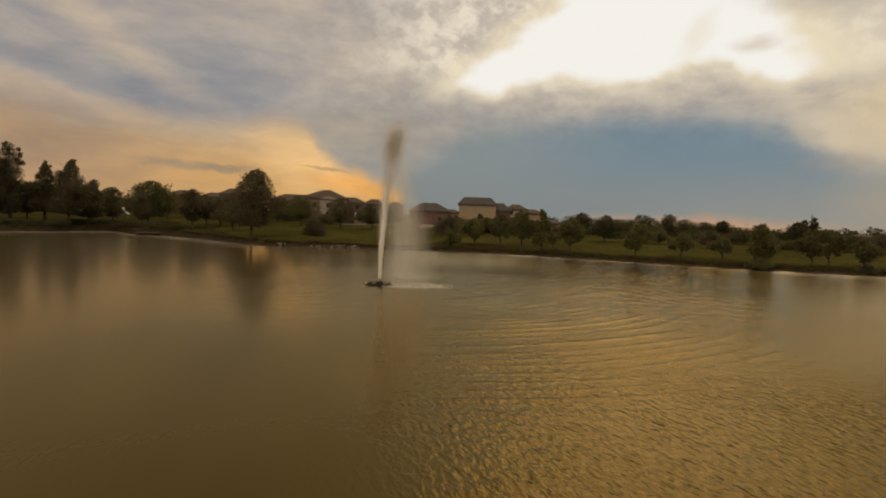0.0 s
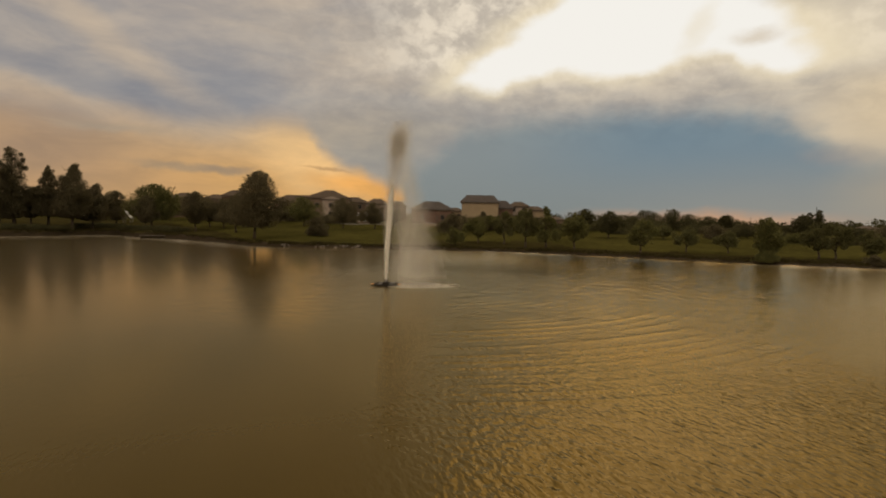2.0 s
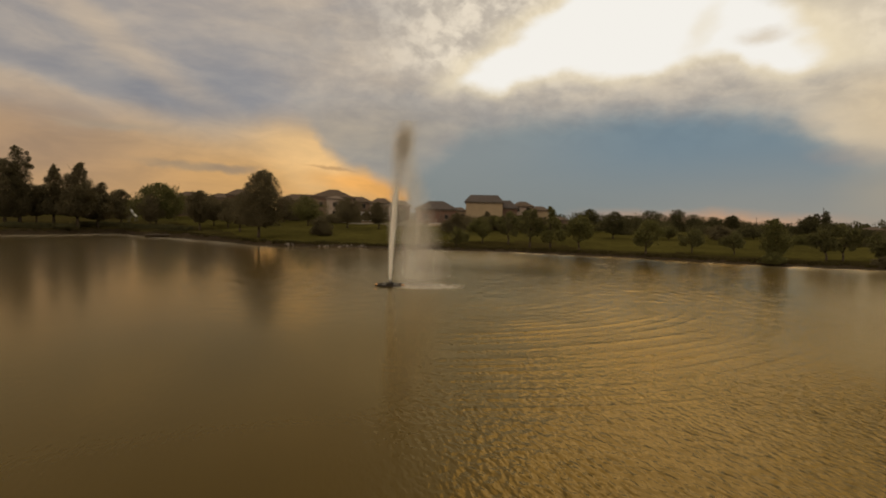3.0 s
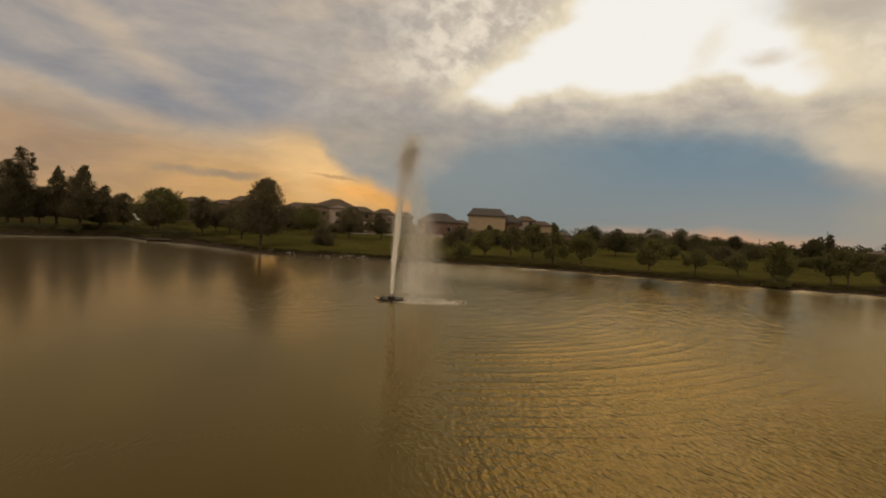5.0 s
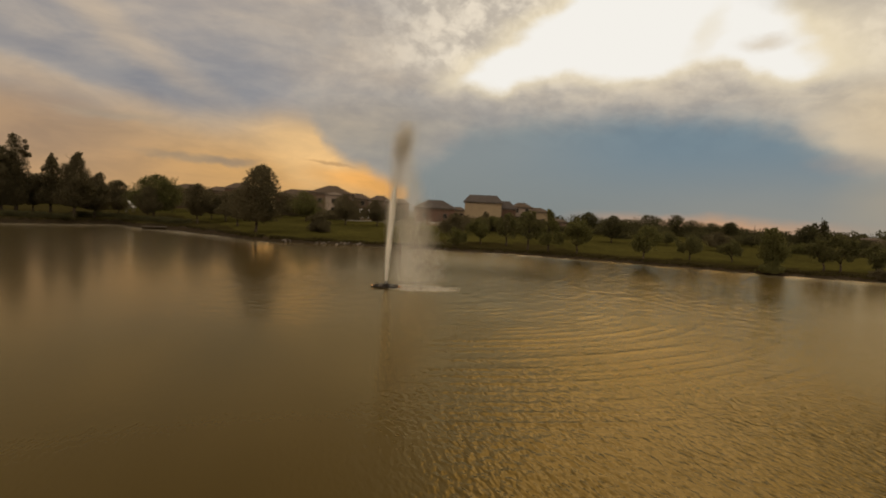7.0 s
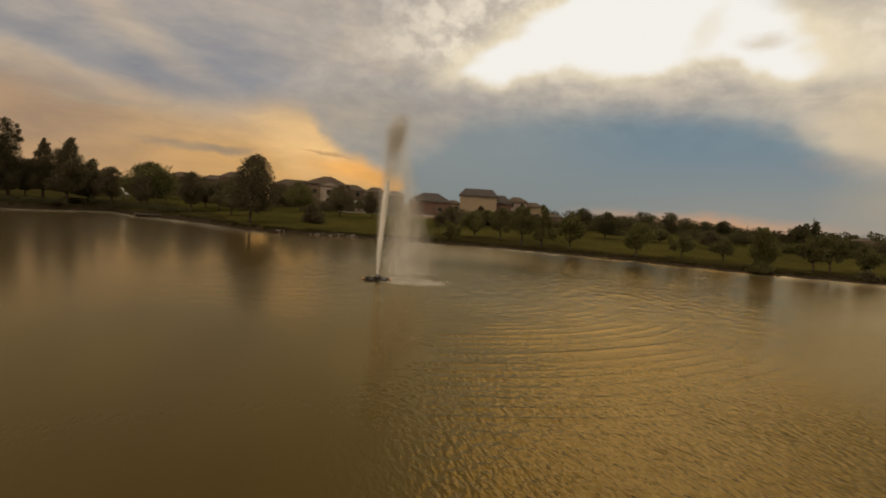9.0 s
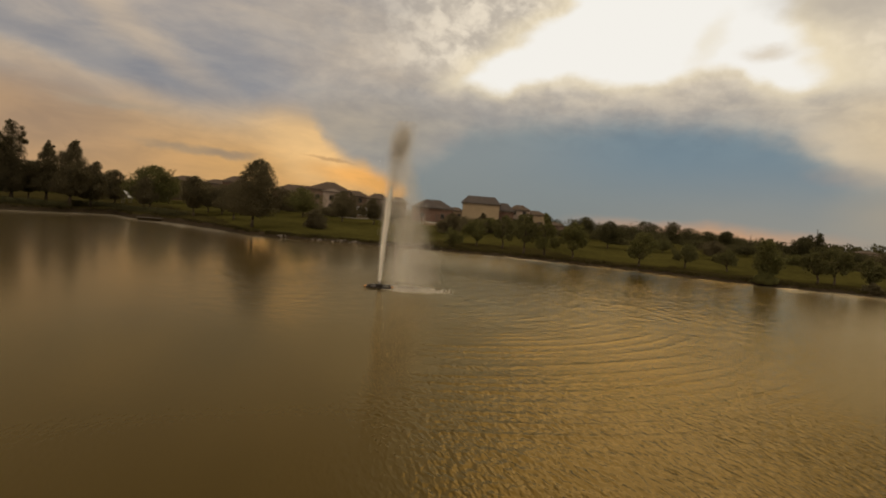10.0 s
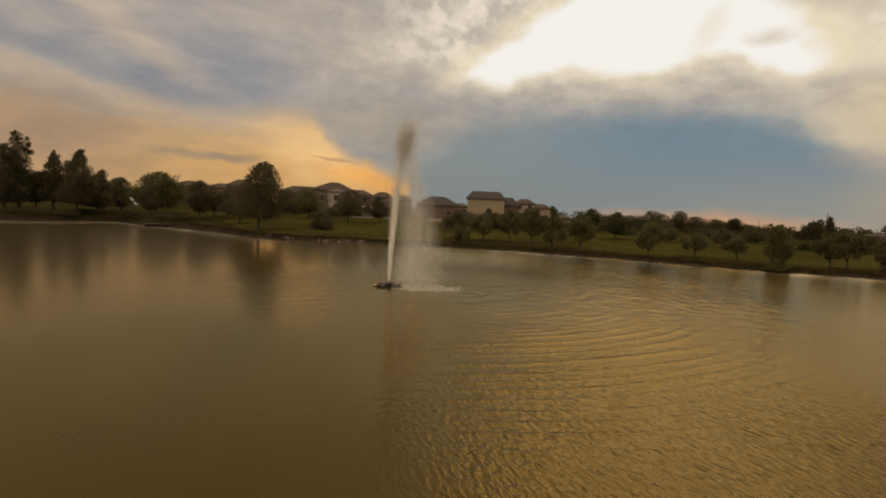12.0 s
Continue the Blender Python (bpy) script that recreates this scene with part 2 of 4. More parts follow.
GRASS = material("mown_grass", (0.052, 0.047, 0.014), 0.95, 0.40, 0.075, 1.3, 0.5, (0.084, 0.074, 0.020), specular=0.0)
EARTH = material("bank_earth", (0.030, 0.021, 0.011), 0.95, 0.4, 0.6, 4.0, 0.6, specular=0.1)
REED = material("shore_grass", (0.052, 0.043, 0.015), 0.9, 0.3, 0.4, 3.0, 0, island=0.35, through_light=0.2, specular=0.1)
DRY = material("dry_bank_grass", (0.036, 0.029, 0.011), 0.95, 0.35, 0.25, 3.0, 0.5, (0.056, 0.047, 0.016), specular=0.0)
CONCRETE = material("old_concrete", (0.24, 0.21, 0.175), 0.9, 0.2, 0.4, 6.0, 0.3)
STONE = material("pale_stone", (0.15, 0.125, 0.10), 0.85, 0.3, 1.5, 9.0, 0.5, island=0.3)
BARK = material("bark", (0.060, 0.045, 0.032), 0.95, 0.35, 1.5, 9.0, 0.8, stretch=(1, 1, 0.25), specular=0.1)
LEAF_DARK = material("dark_foliage", (0.122, 0.102, 0.056), 0.85, 0.15, 0.35, 3.0, 0, island=0.06, through_light=0.5, specular=0.15)
LEAF_GREEN = material("green_foliage", (0.124, 0.119, 0.044), 0.85, 0.2, 0.35, 3.0, 0, island=0.07, through_light=0.5, specular=0.05)
LEAF_FAR = material("far_foliage", (0.086, 0.080, 0.038), 0.85, 0.2, 0.2, 1.5, 0, island=0.06, through_light=0.5, specular=0.05)
LEAF_OLIVE = material("olive_foliage", (0.116, 0.110, 0.046), 0.85, 0.2, 0.35, 3.0, 0, island=0.07, through_light=0.5, specular=0.05)
WALL_BEIGE = material("beige_render", (0.30, 0.225, 0.14), 0.9, 0.10, 0.5, 5.0, 0.2)
WALL_BRICK = material("red_brick", (0.138, 0.080, 0.056), 0.9, 0.25, 0.8, 9.0, 0.4)
WALL_TAN = material("tan_brick", (0.168, 0.114, 0.080), 0.9, 0.2, 0.8, 9.0, 0.4)
WALL_PALE = material("pale_siding", (0.33, 0.255, 0.205), 0.85, 0.10, 0.6, 5.0, 0.2)
ROOF_BROWN = material("brown_shingles", (0.078, 0.055, 0.038), 0.95, 0.25, 1.0, 8.0, 0.5, specular=0.2)
ROOF_GREY = material("grey_shingles", (0.068, 0.056, 0.050), 0.95, 0.25, 1.0, 8.0, 0.5, specular=0.2)
ROOF_PALE = material("faded_shingles", (0.15, 0.115, 0.090), 0.9, 0.2, 1.0, 8.0, 0.4, specular=0.2)
TRIM = material("cream_paint", (0.17, 0.135, 0.10), 0.6, 0.08, 1.0, 6.0, 0.1)
PANE = material("window_glass", (0.02, 0.020, 0.020), 0.3, 0.1, 1.0, 4.0, 0, specular=0.15)
DOOR_PAINT = material("brown_door", (0.10, 0.06, 0.04), 0.5, 0.15, 1.5, 6.0, 0.1)
BLACK_PLASTIC = material("black_plastic", (0.020, 0.016, 0.012), 0.8, 0.2, 3.0, 20.0, 0.1, specular=0.15)
STEEL = material("weathered_steel", (0.22, 0.21, 0.20), 0.45, 0.2, 3.0, 20.0, 0.1, metal=0.8)
WHITE_PAINT = material("white_paint", (0.72, 0.70, 0.66), 0.5, 0.08, 1.0, 6.0, 0.1)
SPRAY = material("falling_water", (0.93, 0.88, 0.79), 0.35, 0.04, 1.0, 5.0, 0, island=0.06, through_light=0.18, ior=1.33)


def veil_material():
    """Thin sheets of fine drops: more air than water, gathered into falling strands."""
    m = bpy.data.materials.new("mist_veil")
    m.use_nodes = True
    t = m.node_tree
    t.nodes.remove(t.nodes["Principled BSDF"])
    drops_lit, drops_through, wet, clear_air, mixed = (t.nodes.new(k) for k in ("ShaderNodeBsdfDiffuse", "ShaderNodeBsdfTranslucent", "ShaderNodeMixShader", "ShaderNodeBsdfTransparent", "ShaderNodeMixShader"))
    for n in (drops_lit, drops_through):
        n.inputs[0].default_value = (0.93, 0.88, 0.79, 1)
    wet.inputs[0].default_value = 0.4
    pos, mp, strands, thick, r, mul = (t.nodes.new(k) for k in ("ShaderNodeTexCoord", "ShaderNodeMapping", "ShaderNodeTexNoise", "ShaderNodeAttribute", "ShaderNodeMapRange", "ShaderNodeMath"))
    mp.inputs["Scale"].default_value = (2.6, 2.6, 0.34)
    strands.inputs["Scale"].default_value, strands.inputs["Detail"].default_value = 1.0, 4.0
    r.inputs["From Min"].default_value, r.inputs["From Max"].default_value = 0.30, 0.72
    r.inputs["To Min"].default_value, r.inputs["To Max"].default_value = 0.15, 1.0
    thick.attribute_name = "thickness"
    mul.operation = "MULTIPLY"
    for a, b in ((pos.outputs["Object"], mp.inputs[0]), (mp.outputs[0], strands.inputs["Vector"]), (strands.outputs["Fac"], r.inputs[0]), (r.outputs[0], mul.inputs[0]), (thick.outputs["Fac"], mul.inputs[1]),
                 (mul.outputs[0], mixed.inputs[0]), (drops_lit.outputs[0], wet.inputs[1]), (drops_through.outputs[0], wet.inputs[2]), (clear_air.outputs[0], mixed.inputs[1]), (wet.outputs[0], mixed.inputs[2]),
                 (mixed.outputs[0], t.nodes["Material Output"].inputs[0])):
        t.links.new(a, b)
    return m


VEIL = veil_material()
FOAM = material("foam", (0.52, 0.47, 0.385), 0.6, 0.1, 2.0, 12.0, 0.3, island=0.15, through_light=0.2)


def lamp_material():
    m = bpy.data.materials.new("amber_lamp_glass")
    m.use_nodes = True
    p = m.node_tree.nodes["Principled BSDF"]
    p.inputs["Base Color"].default_value = (0.9, 0.45, 0.15, 1)
    p.inputs["Emission Color"].default_value = (1.0, 0.42, 0.12, 1)
    p.inputs["Emission Strength"].default_value = 0.15
    p.inputs["Roughness"].default_value = 0.2
    return m


LAMP = lamp_material()
SPLASH = (-1.4, 36.4)      # where the jet falls back


def water_material():
    m = bpy.data.materials.new("pond_water")
    m.use_nodes = True
    t = m.node_tree
    t.nodes.remove(t.nodes["Principled BSDF"])
    bed, gloss, rim, mixed = (t.nodes.new(k) for k in ("ShaderNodeBsdfDiffuse", "ShaderNodeBsdfGlossy", "ShaderNodeFresnel", "ShaderNodeMixShader"))
    rim.inputs["IOR"].default_value = 1.31
    # a golden cast put into the reflections themselves, paler at grazing angles
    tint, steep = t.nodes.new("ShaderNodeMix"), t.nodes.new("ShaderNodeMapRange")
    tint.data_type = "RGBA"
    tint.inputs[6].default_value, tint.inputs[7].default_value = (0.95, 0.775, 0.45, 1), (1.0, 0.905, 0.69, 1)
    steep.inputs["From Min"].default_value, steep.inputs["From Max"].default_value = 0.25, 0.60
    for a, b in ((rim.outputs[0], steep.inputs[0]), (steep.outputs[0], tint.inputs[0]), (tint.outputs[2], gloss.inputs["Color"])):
        t.links.new(a, b)
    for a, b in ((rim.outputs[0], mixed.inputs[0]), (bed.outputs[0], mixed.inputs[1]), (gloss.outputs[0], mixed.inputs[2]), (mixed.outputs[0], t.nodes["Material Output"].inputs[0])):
        t.links.new(a, b)
    pos, sep = t.nodes.new("ShaderNodeTexCoord"), t.nodes.new("ShaderNodeSeparateXYZ")
    t.links.new(pos.outputs["Object"], sep.inputs[0])

    def noise_at(scale, detail, stretch, turn=0.0):
        mp, n = t.nodes.new("ShaderNodeMapping"), t.nodes.new("ShaderNodeTexNoise")
        mp.vector_type = "TEXTURE"
        mp.inputs["Rotation"].default_value = (0, 0, radians(turn))
        mp.inputs["Scale"].default_value = [1 / v for v in stretch]
        t.links.new(pos.outputs["Object"], mp.inputs[0])
        t.links.new(mp.outputs[0], n.inputs["Vector"])
        n.inputs["Scale"].default_value, n.inputs["Detail"].default_value = scale, detail
        return n.outputs["Fac"]

    def calc(op, a, b):
        n = t.nodes.new("ShaderNodeMath")
        n.operation = op
        for i, v in enumerate((a, b)):
            if isinstance(v, (int, float)):
                n.inputs[i].default_value = v
            else:
                t.links.new(v, n.inputs[i])
        return n.outputs[0]

    def step(v, lo, hi, a=0.0, b=1.0):
        n = t.nodes.new("ShaderNodeMapRange")
        n.interpolation_type = "SMOOTHSTEP"
        for key, value in (("From Min", lo), ("From Max", hi), ("To Min", a), ("To Max", b)):
            n.inputs[key].default_value = value
        t.links.new(v, n.inputs[0])
        return n.outputs[0]

    silt = t.nodes.new("ShaderNodeMix")
    silt.data_type = "RGBA"
    t.links.new(noise_at(0.06, 3.0, (1, 1, 1)), silt.inputs[0])
    silt.inputs[6].default_value, silt.inputs[7].default_value = (0.052, 0.033, 0.005, 1), (0.064, 0.040, 0.006, 1)
    t.links.new(silt.outputs[2], bed.inputs["Color"])
    off = t.nodes.new("ShaderNodeVectorMath")
    off.operation = "DISTANCE"
    t.links.new(pos.outputs["Object"], off.inputs[0])
    off.inputs[1].default_value = (*SPLASH, 0)
    # the breeze ruffles the water past a line that runs from the fountain towards the near shore
    wander = calc("MULTIPLY", calc("SUBTRACT", noise_at(0.12, 3.0, (1, 1, 1)), 0.5), 4.0)
    across = calc("ADD", calc("ADD", sep.outputs[0], calc("MULTIPLY", sep.outputs[1], 0.02)), wander)
    ruffled = step(across, -2.4, 1.4, 0.10, 0.95)
    # a lee to windward of the rings, and a stir of short waves along the banks
    lee = calc("SUBTRACT", 1.0, calc("MULTIPLY", step(calc("SUBTRACT", sep.outputs[0], calc("MULTIPLY", sep.outputs[1], 0.56)), -1.0, 5.0, 0.0, 0.65), step(sep.outputs[1], 13.0, 19.0)))
    patches = calc("MULTIPLY", step(noise_at(0.10, 3.0, (1, 0.6, 1)), 0.35, 0.65, 0.6, 1.0), lee)
    offshore = t.nodes.new("ShaderNodeAttribute")
    offshore.attribute_name = "offshore"
    stirred = step(offshore.outputs["Fac"], 12.0, 2.0, 0.0, 0.10)
    calm = calc("ADD", step(across, -3.0, 1.6, 0.14, 0.045), calc("MULTIPLY", calc("SUBTRACT", 1.0, lee), 0.16))
    # spray drifts on and roughens the water between the jet and the far bank
    beyond = calc("MULTIPLY", step(sep.outputs[1], 30.0, 66.0), step(calc("ADD", sep.outputs[0], calc("MULTIPLY", sep.outputs[1], 0.06)), -5.0, 2.0))
    drift = calc("MULTIPLY", beyond, step(calc("SUBTRACT", sep.outputs[0], calc("MULTIPLY", sep.outputs[1], 0.20)), 9.0, -5.0, 0.0, 0.19))
    splashed = step(off.outputs["Value"], 28.0, 8.0, 0.0, 0.15)
    t.links.new(calc("ADD", calc("MAXIMUM", calm, calc("MAXIMUM", drift, splashed)), stirred), gloss.inputs["Roughness"])
    # churned water round the splash
    churned = step(off.outputs["Value"], 22.0, 4.0, 0.0, 0.5)
    fine = calc("ADD", noise_at(5.4, 1.5, (1.35, 0.58, 1), 14.0), calc("MULTIPLY", noise_at(10.0, 1.5, (1.3, 0.6, 1), 26.0), 0.35))
    small = calc("ADD", calc("MULTIPLY", fine, step(sep.outputs[1], 16.0, 38.0, 0.72, 0.34)), calc("MULTIPLY", noise_at(1.15, 2.0, (0.8, 1.0, 1), -10.0), step(sep.outputs[1], 16.0, 30.0, 0.3, 1.0)))
    # farther out the short chop fades and long slow wavelets show
    swell = calc("MULTIPLY", noise_at(0.95, 4.0, (1.7, 0.62, 1), -6.0), step(sep.outputs[1], 24.0, 38.0, 0.0, 2.6))
    small = calc("ADD", calc("MULTIPLY", small, step(sep.outputs[1], 34.0, 46.0, 1.0, 0.9)), swell)
    b = t.nodes.new("ShaderNodeBump")
    b.inputs["Distance"].default_value = 0.080
    t.links.new(calc("MAXIMUM", calc("MULTIPLY", ruffled, patches), churned), b.inputs["Strength"])
    t.links.new(small, b.inputs["Height"])
    for n in (bed, gloss, rim):
        t.links.new(b.outputs[0], n.inputs["Normal"])
    return m


WATER = water_material()


# ---- mesh helpers ----
def from_arrays(name, verts, faces, mat, parent=None, label="", smooth=False):
    me = bpy.data.meshes.new(name)
    if isinstance(verts, np.ndarray):
        k = faces.shape[1]
        me.vertices.add(len(verts))
        me.vertices.foreach_set("co", verts.astype(np.float32).ravel())
        me.loops.add(faces.size)
        me.loops.foreach_set("vertex_index", faces.astype(np.int32).ravel())
        me.polygons.add(len(faces))
        me.polygons.foreach_set("loop_start", np.arange(0, faces.size, k, dtype=np.int32))
        me.update(calc_edges=True)
    else:
        me.from_pydata([tuple(v) for v in verts], [], [tuple(f) for f in faces])
    me.materials.append(mat)
    if smooth:
        me.shade_smooth()
    ob = new(name, me)
    if parent:
        ob.parent = parent
    if label:
        ob["label"] = label
    return ob


def part(name, bm, mat, parent=None, label="", smooth=False):
    me = bpy.data.meshes.new(name)
    bm.to_mesh(me)
    bm.free()
    me.materials.append(mat)
    if smooth:
        me.shade_smooth()
    ob = new(name, me)
    if parent:
        ob.parent = parent
    if label:
        ob["label"] = label
    return ob


def box(bm, size, at, bevel=0.0, turn=0.0):
    m = Matrix.Translation(at) @ Matrix.Rotation(radians(turn), 4, "Z") @ Matrix.Diagonal((*size, 1))
    made = bmesh.ops.create_cube(bm, size=1, matrix=m)["verts"]
    if bevel:
        edges = list({e for v in made for e in v.link_edges})
        bmesh.ops.bevel(bm, geom=edges, offset=bevel, segments=1, affect="EDGES")
    return bm


def boxed(size, at, bevel=0.0, turn=0.0):
    return box(bmesh.new(), size, at, bevel, turn)


def rod(bm, a, b, r1, r2, sides=8):
    a, b = Vector(a), Vector(b)
    d = b - a
    m = Matrix.Translation((a + b) / 2) @ d.to_track_quat("Z", "Y").to_matrix().to_4x4()
    bmesh.ops.create_cone(bm, cap_ends=True, segments=sides, radius1=r1, radius2=r2, depth=d.length, matrix=m)
    return bm


def empty(name, at, turn=0.0):
    ob = new(name)
    ob.matrix_world = pose(*at, 0, 0, turn)
    return ob


# ---- the ground: a lake bed, an eroded bank and a grass slope, in one sheet ----
SHORE_AZ = (-180, -90, -60, -42.4, -37.9, -33.8, -31.3, -30.1, -27.3, -25.2, -22.2, -19.5, -16.7, -8.6, 1.0, 7.1, 13.1, 18.7, 23.9, 28.8, 33.3, 39.9, 60, 90, 180)
SHORE_R = (45, 80, 130, 140.3, 144.2, 154.1, 158.1, 141.3, 129.4, 119.5, 105.7, 94.4, 90.9, 89.9, 86.9, 86.0, 83.0, 81.3, 78.8, 77.7, 78.3, 81.3, 84, 70, 45)
CREST_AZ = (-180, -45, -28, -18, 8, 16, 45, 180)
CREST_Z = (4.5, 4.6, 5.2, 6.0, 6.2, 3.4, 2.6, 4.5)


def shore(a):
    wob = 0.9 * math.sin(a * 1.9) + 0.6 * math.sin(a * 4.3 + 1) + 0.35 * math.sin(a * 9.7 + 2)
    return float(np.interp(a, SHORE_AZ, SHORE_R)) + wob * 0.6


def height(a, d):
    """Ground height at azimuth a, d metres behind the water's edge."""
    if d < 0:
        return max(-1.6, d * 0.35)
    bank = float(np.interp(a, (-27, -20, -8), (1.1, 0.7, 0.42))) * min(1.0, d / 1.5)
    top = float(np.interp(a, CREST_AZ, CREST_Z))
    z = bank + float(np.interp(a, (5, 18), (0.060, 0.038))) * max(0.0, d - 1.5)
    z = top - math.log1p(math.exp(min(30, (top - z) * 1.6))) / 1.6 if z < top + 10 else top
    roll = 0.25 * noise.noise(Vector((a * 0.35, d * 0.05, 3))) * min(1, d / 12)
    return max(z, bank * 0.9) + roll


def ground_at(x, y):
    a = math.degrees(math.atan2(x, y))
    return height(a, math.hypot(x, y) - shore(a))


def build_ground():
    angles = [-180 + 4 * i for i in range(31)] + [-56 + 0.4 * i for i in range(281)] + [60 + 4 * i for i in range(30)]
    offs = [-60, -30, -12, -5, -2.5, -1.2, -0.5, 0, 0.3, 0.6, 0.9, 1.2, 1.7, 2.5, 4, 6, 8, 11, 14, 18, 22, 27, 32, 38, 45, 53, 62, 72, 84, 100, 120, 150, 200, 300, 500, 900, 1800, 4000]
    verts, faces, mats = [(0, 0, -1.6)], [], []
    for a in angles:
        s = shore(a)
        for d in offs:
            r = max(0.5, s + d)
            dd = r - s
            jag = 0.25 * noise.noise(Vector((a * 3.0, d, 7))) if 0 <= d < 2 else 0.0
            z = height(a, dd) + (0.35 * abs(jag) if d > 0.5 else 0)
            verts.append(((r + jag) * math.sin(radians(a)), (r + jag) * math.cos(radians(a)), z))
    n, k = len(angles), len(offs)
    for i in range(n):
        j = (i + 1) % n
        faces.append((0, 1 + j * k, 1 + i * k))
        mats.append(1)
        for q in range(k - 1):
            faces.append((1 + i * k + q, 1 + j * k + q, 1 + j * k + q + 1, 1 + i * k + q + 1))
            dry = float(np.interp(angles[i], (-46, -30, -20, -6, 1, 10, 15, 60), (60.0, 50.0, 3.0, 6.0, 16.0, 20.0, 9.0, 9.0))) + 3.5 * noise.noise(Vector((i * 0.21, q * 0.3, 5)))
            mats.append(1 if offs[q + 1] <= 1.8 + 1.2 * noise.noise(Vector((i * 0.13, 0, 0))) else 2 if offs[q + 1] <= dry else 0)
    ob = from_arrays("ground", verts, faces, GRASS, smooth=True)
    ob.data.materials.append(EARTH)
    ob.data.materials.append(DRY)
    ob.data.polygons.foreach_set("material_index", mats)
    return tagged(ob, "mown olive-green grass slope above an eroded earth bank", "ground", kind="structure")


def ring(phase):
    """A narrow crest with a long flat trough."""
    return math.exp(3.4 * (math.cos(phase) - 1)) - 0.23


def build_water():
    """Rings spread from where the jet falls back; the near and windward part carries them."""
    radii = [0.055 * i for i in range(1, 586)] + [32.3 + 1.5 * i for i in range(1, 122)] + [230, 300]
    m = 280
    verts, faces, out = [(*SPLASH, 0)], [], [50.0]
    for r in radii:
        for j in range(m):
            a = 2 * math.pi * j / m
            x, y = SPLASH[0] + r * math.cos(a), SPLASH[1] + r * math.sin(a)
            z = 0.0
            if 3.5 < r < 32 and y < SPLASH[1] + 2:
                lean = math.degrees(math.atan2(x - SPLASH[0], SPLASH[1] - y))   # 0: towards the near shore
                side = 1 / (1 + math.exp(-(lean - 4) / 2.5)) * 1 / (1 + math.exp((lean - 52) / 8))
                fade = min(1, max(0, (r - 5) / 13)) * max(0, 1 - ((r - 4) / 22) ** 3)
                if side * fade > 0.01:
                    wob = 0.9 * noise.noise(Vector((x * 0.13, y * 0.13, 0))) + 0.5 * math.sin(r * 0.83 + 1) + 0.3 * math.sin(r * 1.9)
                    gap = 0.5 + 0.9 * noise.noise(Vector((lean * 0.05, r * 0.55, 9))) + 0.5 * noise.noise(Vector((x * 0.3, y * 0.3, 4)))
                    z = 0.062 * side * fade * min(1.1, max(0.12, gap)) * ring(2 * math.pi * (r / 0.86 + wob * 0.45))
            verts.append((x, y, z))
            d = math.hypot(x, y)
            az_here = math.degrees(math.atan2(x, y))
            lee_bank = float(np.interp(az_here, (-19, -16, 1, 11), (0, 12, 12, 2)))
            breadth = 0.5 if az_here < -17.5 else 1.0
            out.append(max(0.0, shore(az_here) - d) * breadth + lee_bank if d > 40 else 50.0)
    for j in range(m):
        faces.append((0, 1 + j, 1 + (j + 1) % m))
    for i in range(len(radii) - 1):
        for j in range(m):
            faces.append((1 + i * m + j, 1 + (i + 1) * m + j, 1 + (i + 1) * m + (j + 1) % m, 1 + i * m + (j + 1) % m))
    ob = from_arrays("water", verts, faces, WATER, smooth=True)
    ob.data.attributes.new("offshore", "FLOAT", "POINT").data.foreach_set("value", out)
    return tagged(ob, "murky brown lake water with spreading ripple rings", "water", kind="structure")


build_ground()
build_water()


# ---- trees ----
def profile(shape, u, peak=0.3, full=2.2):
    """How far a crown of that shape reaches, from its foot (0) to its top (1)."""
    if shape == "cone":
        return min(1.0, u / 0.10 + 0.45) * (1 - u) ** 0.58 + 0.04
    if shape == "tall":
        return min(1.0, u / 0.15 + 0.5) * max(0.0, 1 - u ** 2.9) ** 0.5 + 0.03
    if shape == "dome":
        return min(1.0, 0.55 + u / 0.3) * max(0.0, 1 - max(0, (u - 0.2) / 0.8) ** 2.6) ** 0.55 + 0.03
    if shape == "bush":
        return math.sqrt(max(0.02, 1 - u * u))
    rise = min(1.0, 0.30 + 0.70 * (u / peak) ** 0.7)
    return rise * max(0.0, 1 - max(0, (u - peak) / (1 - peak)) ** full) ** 0.6 + 0.03


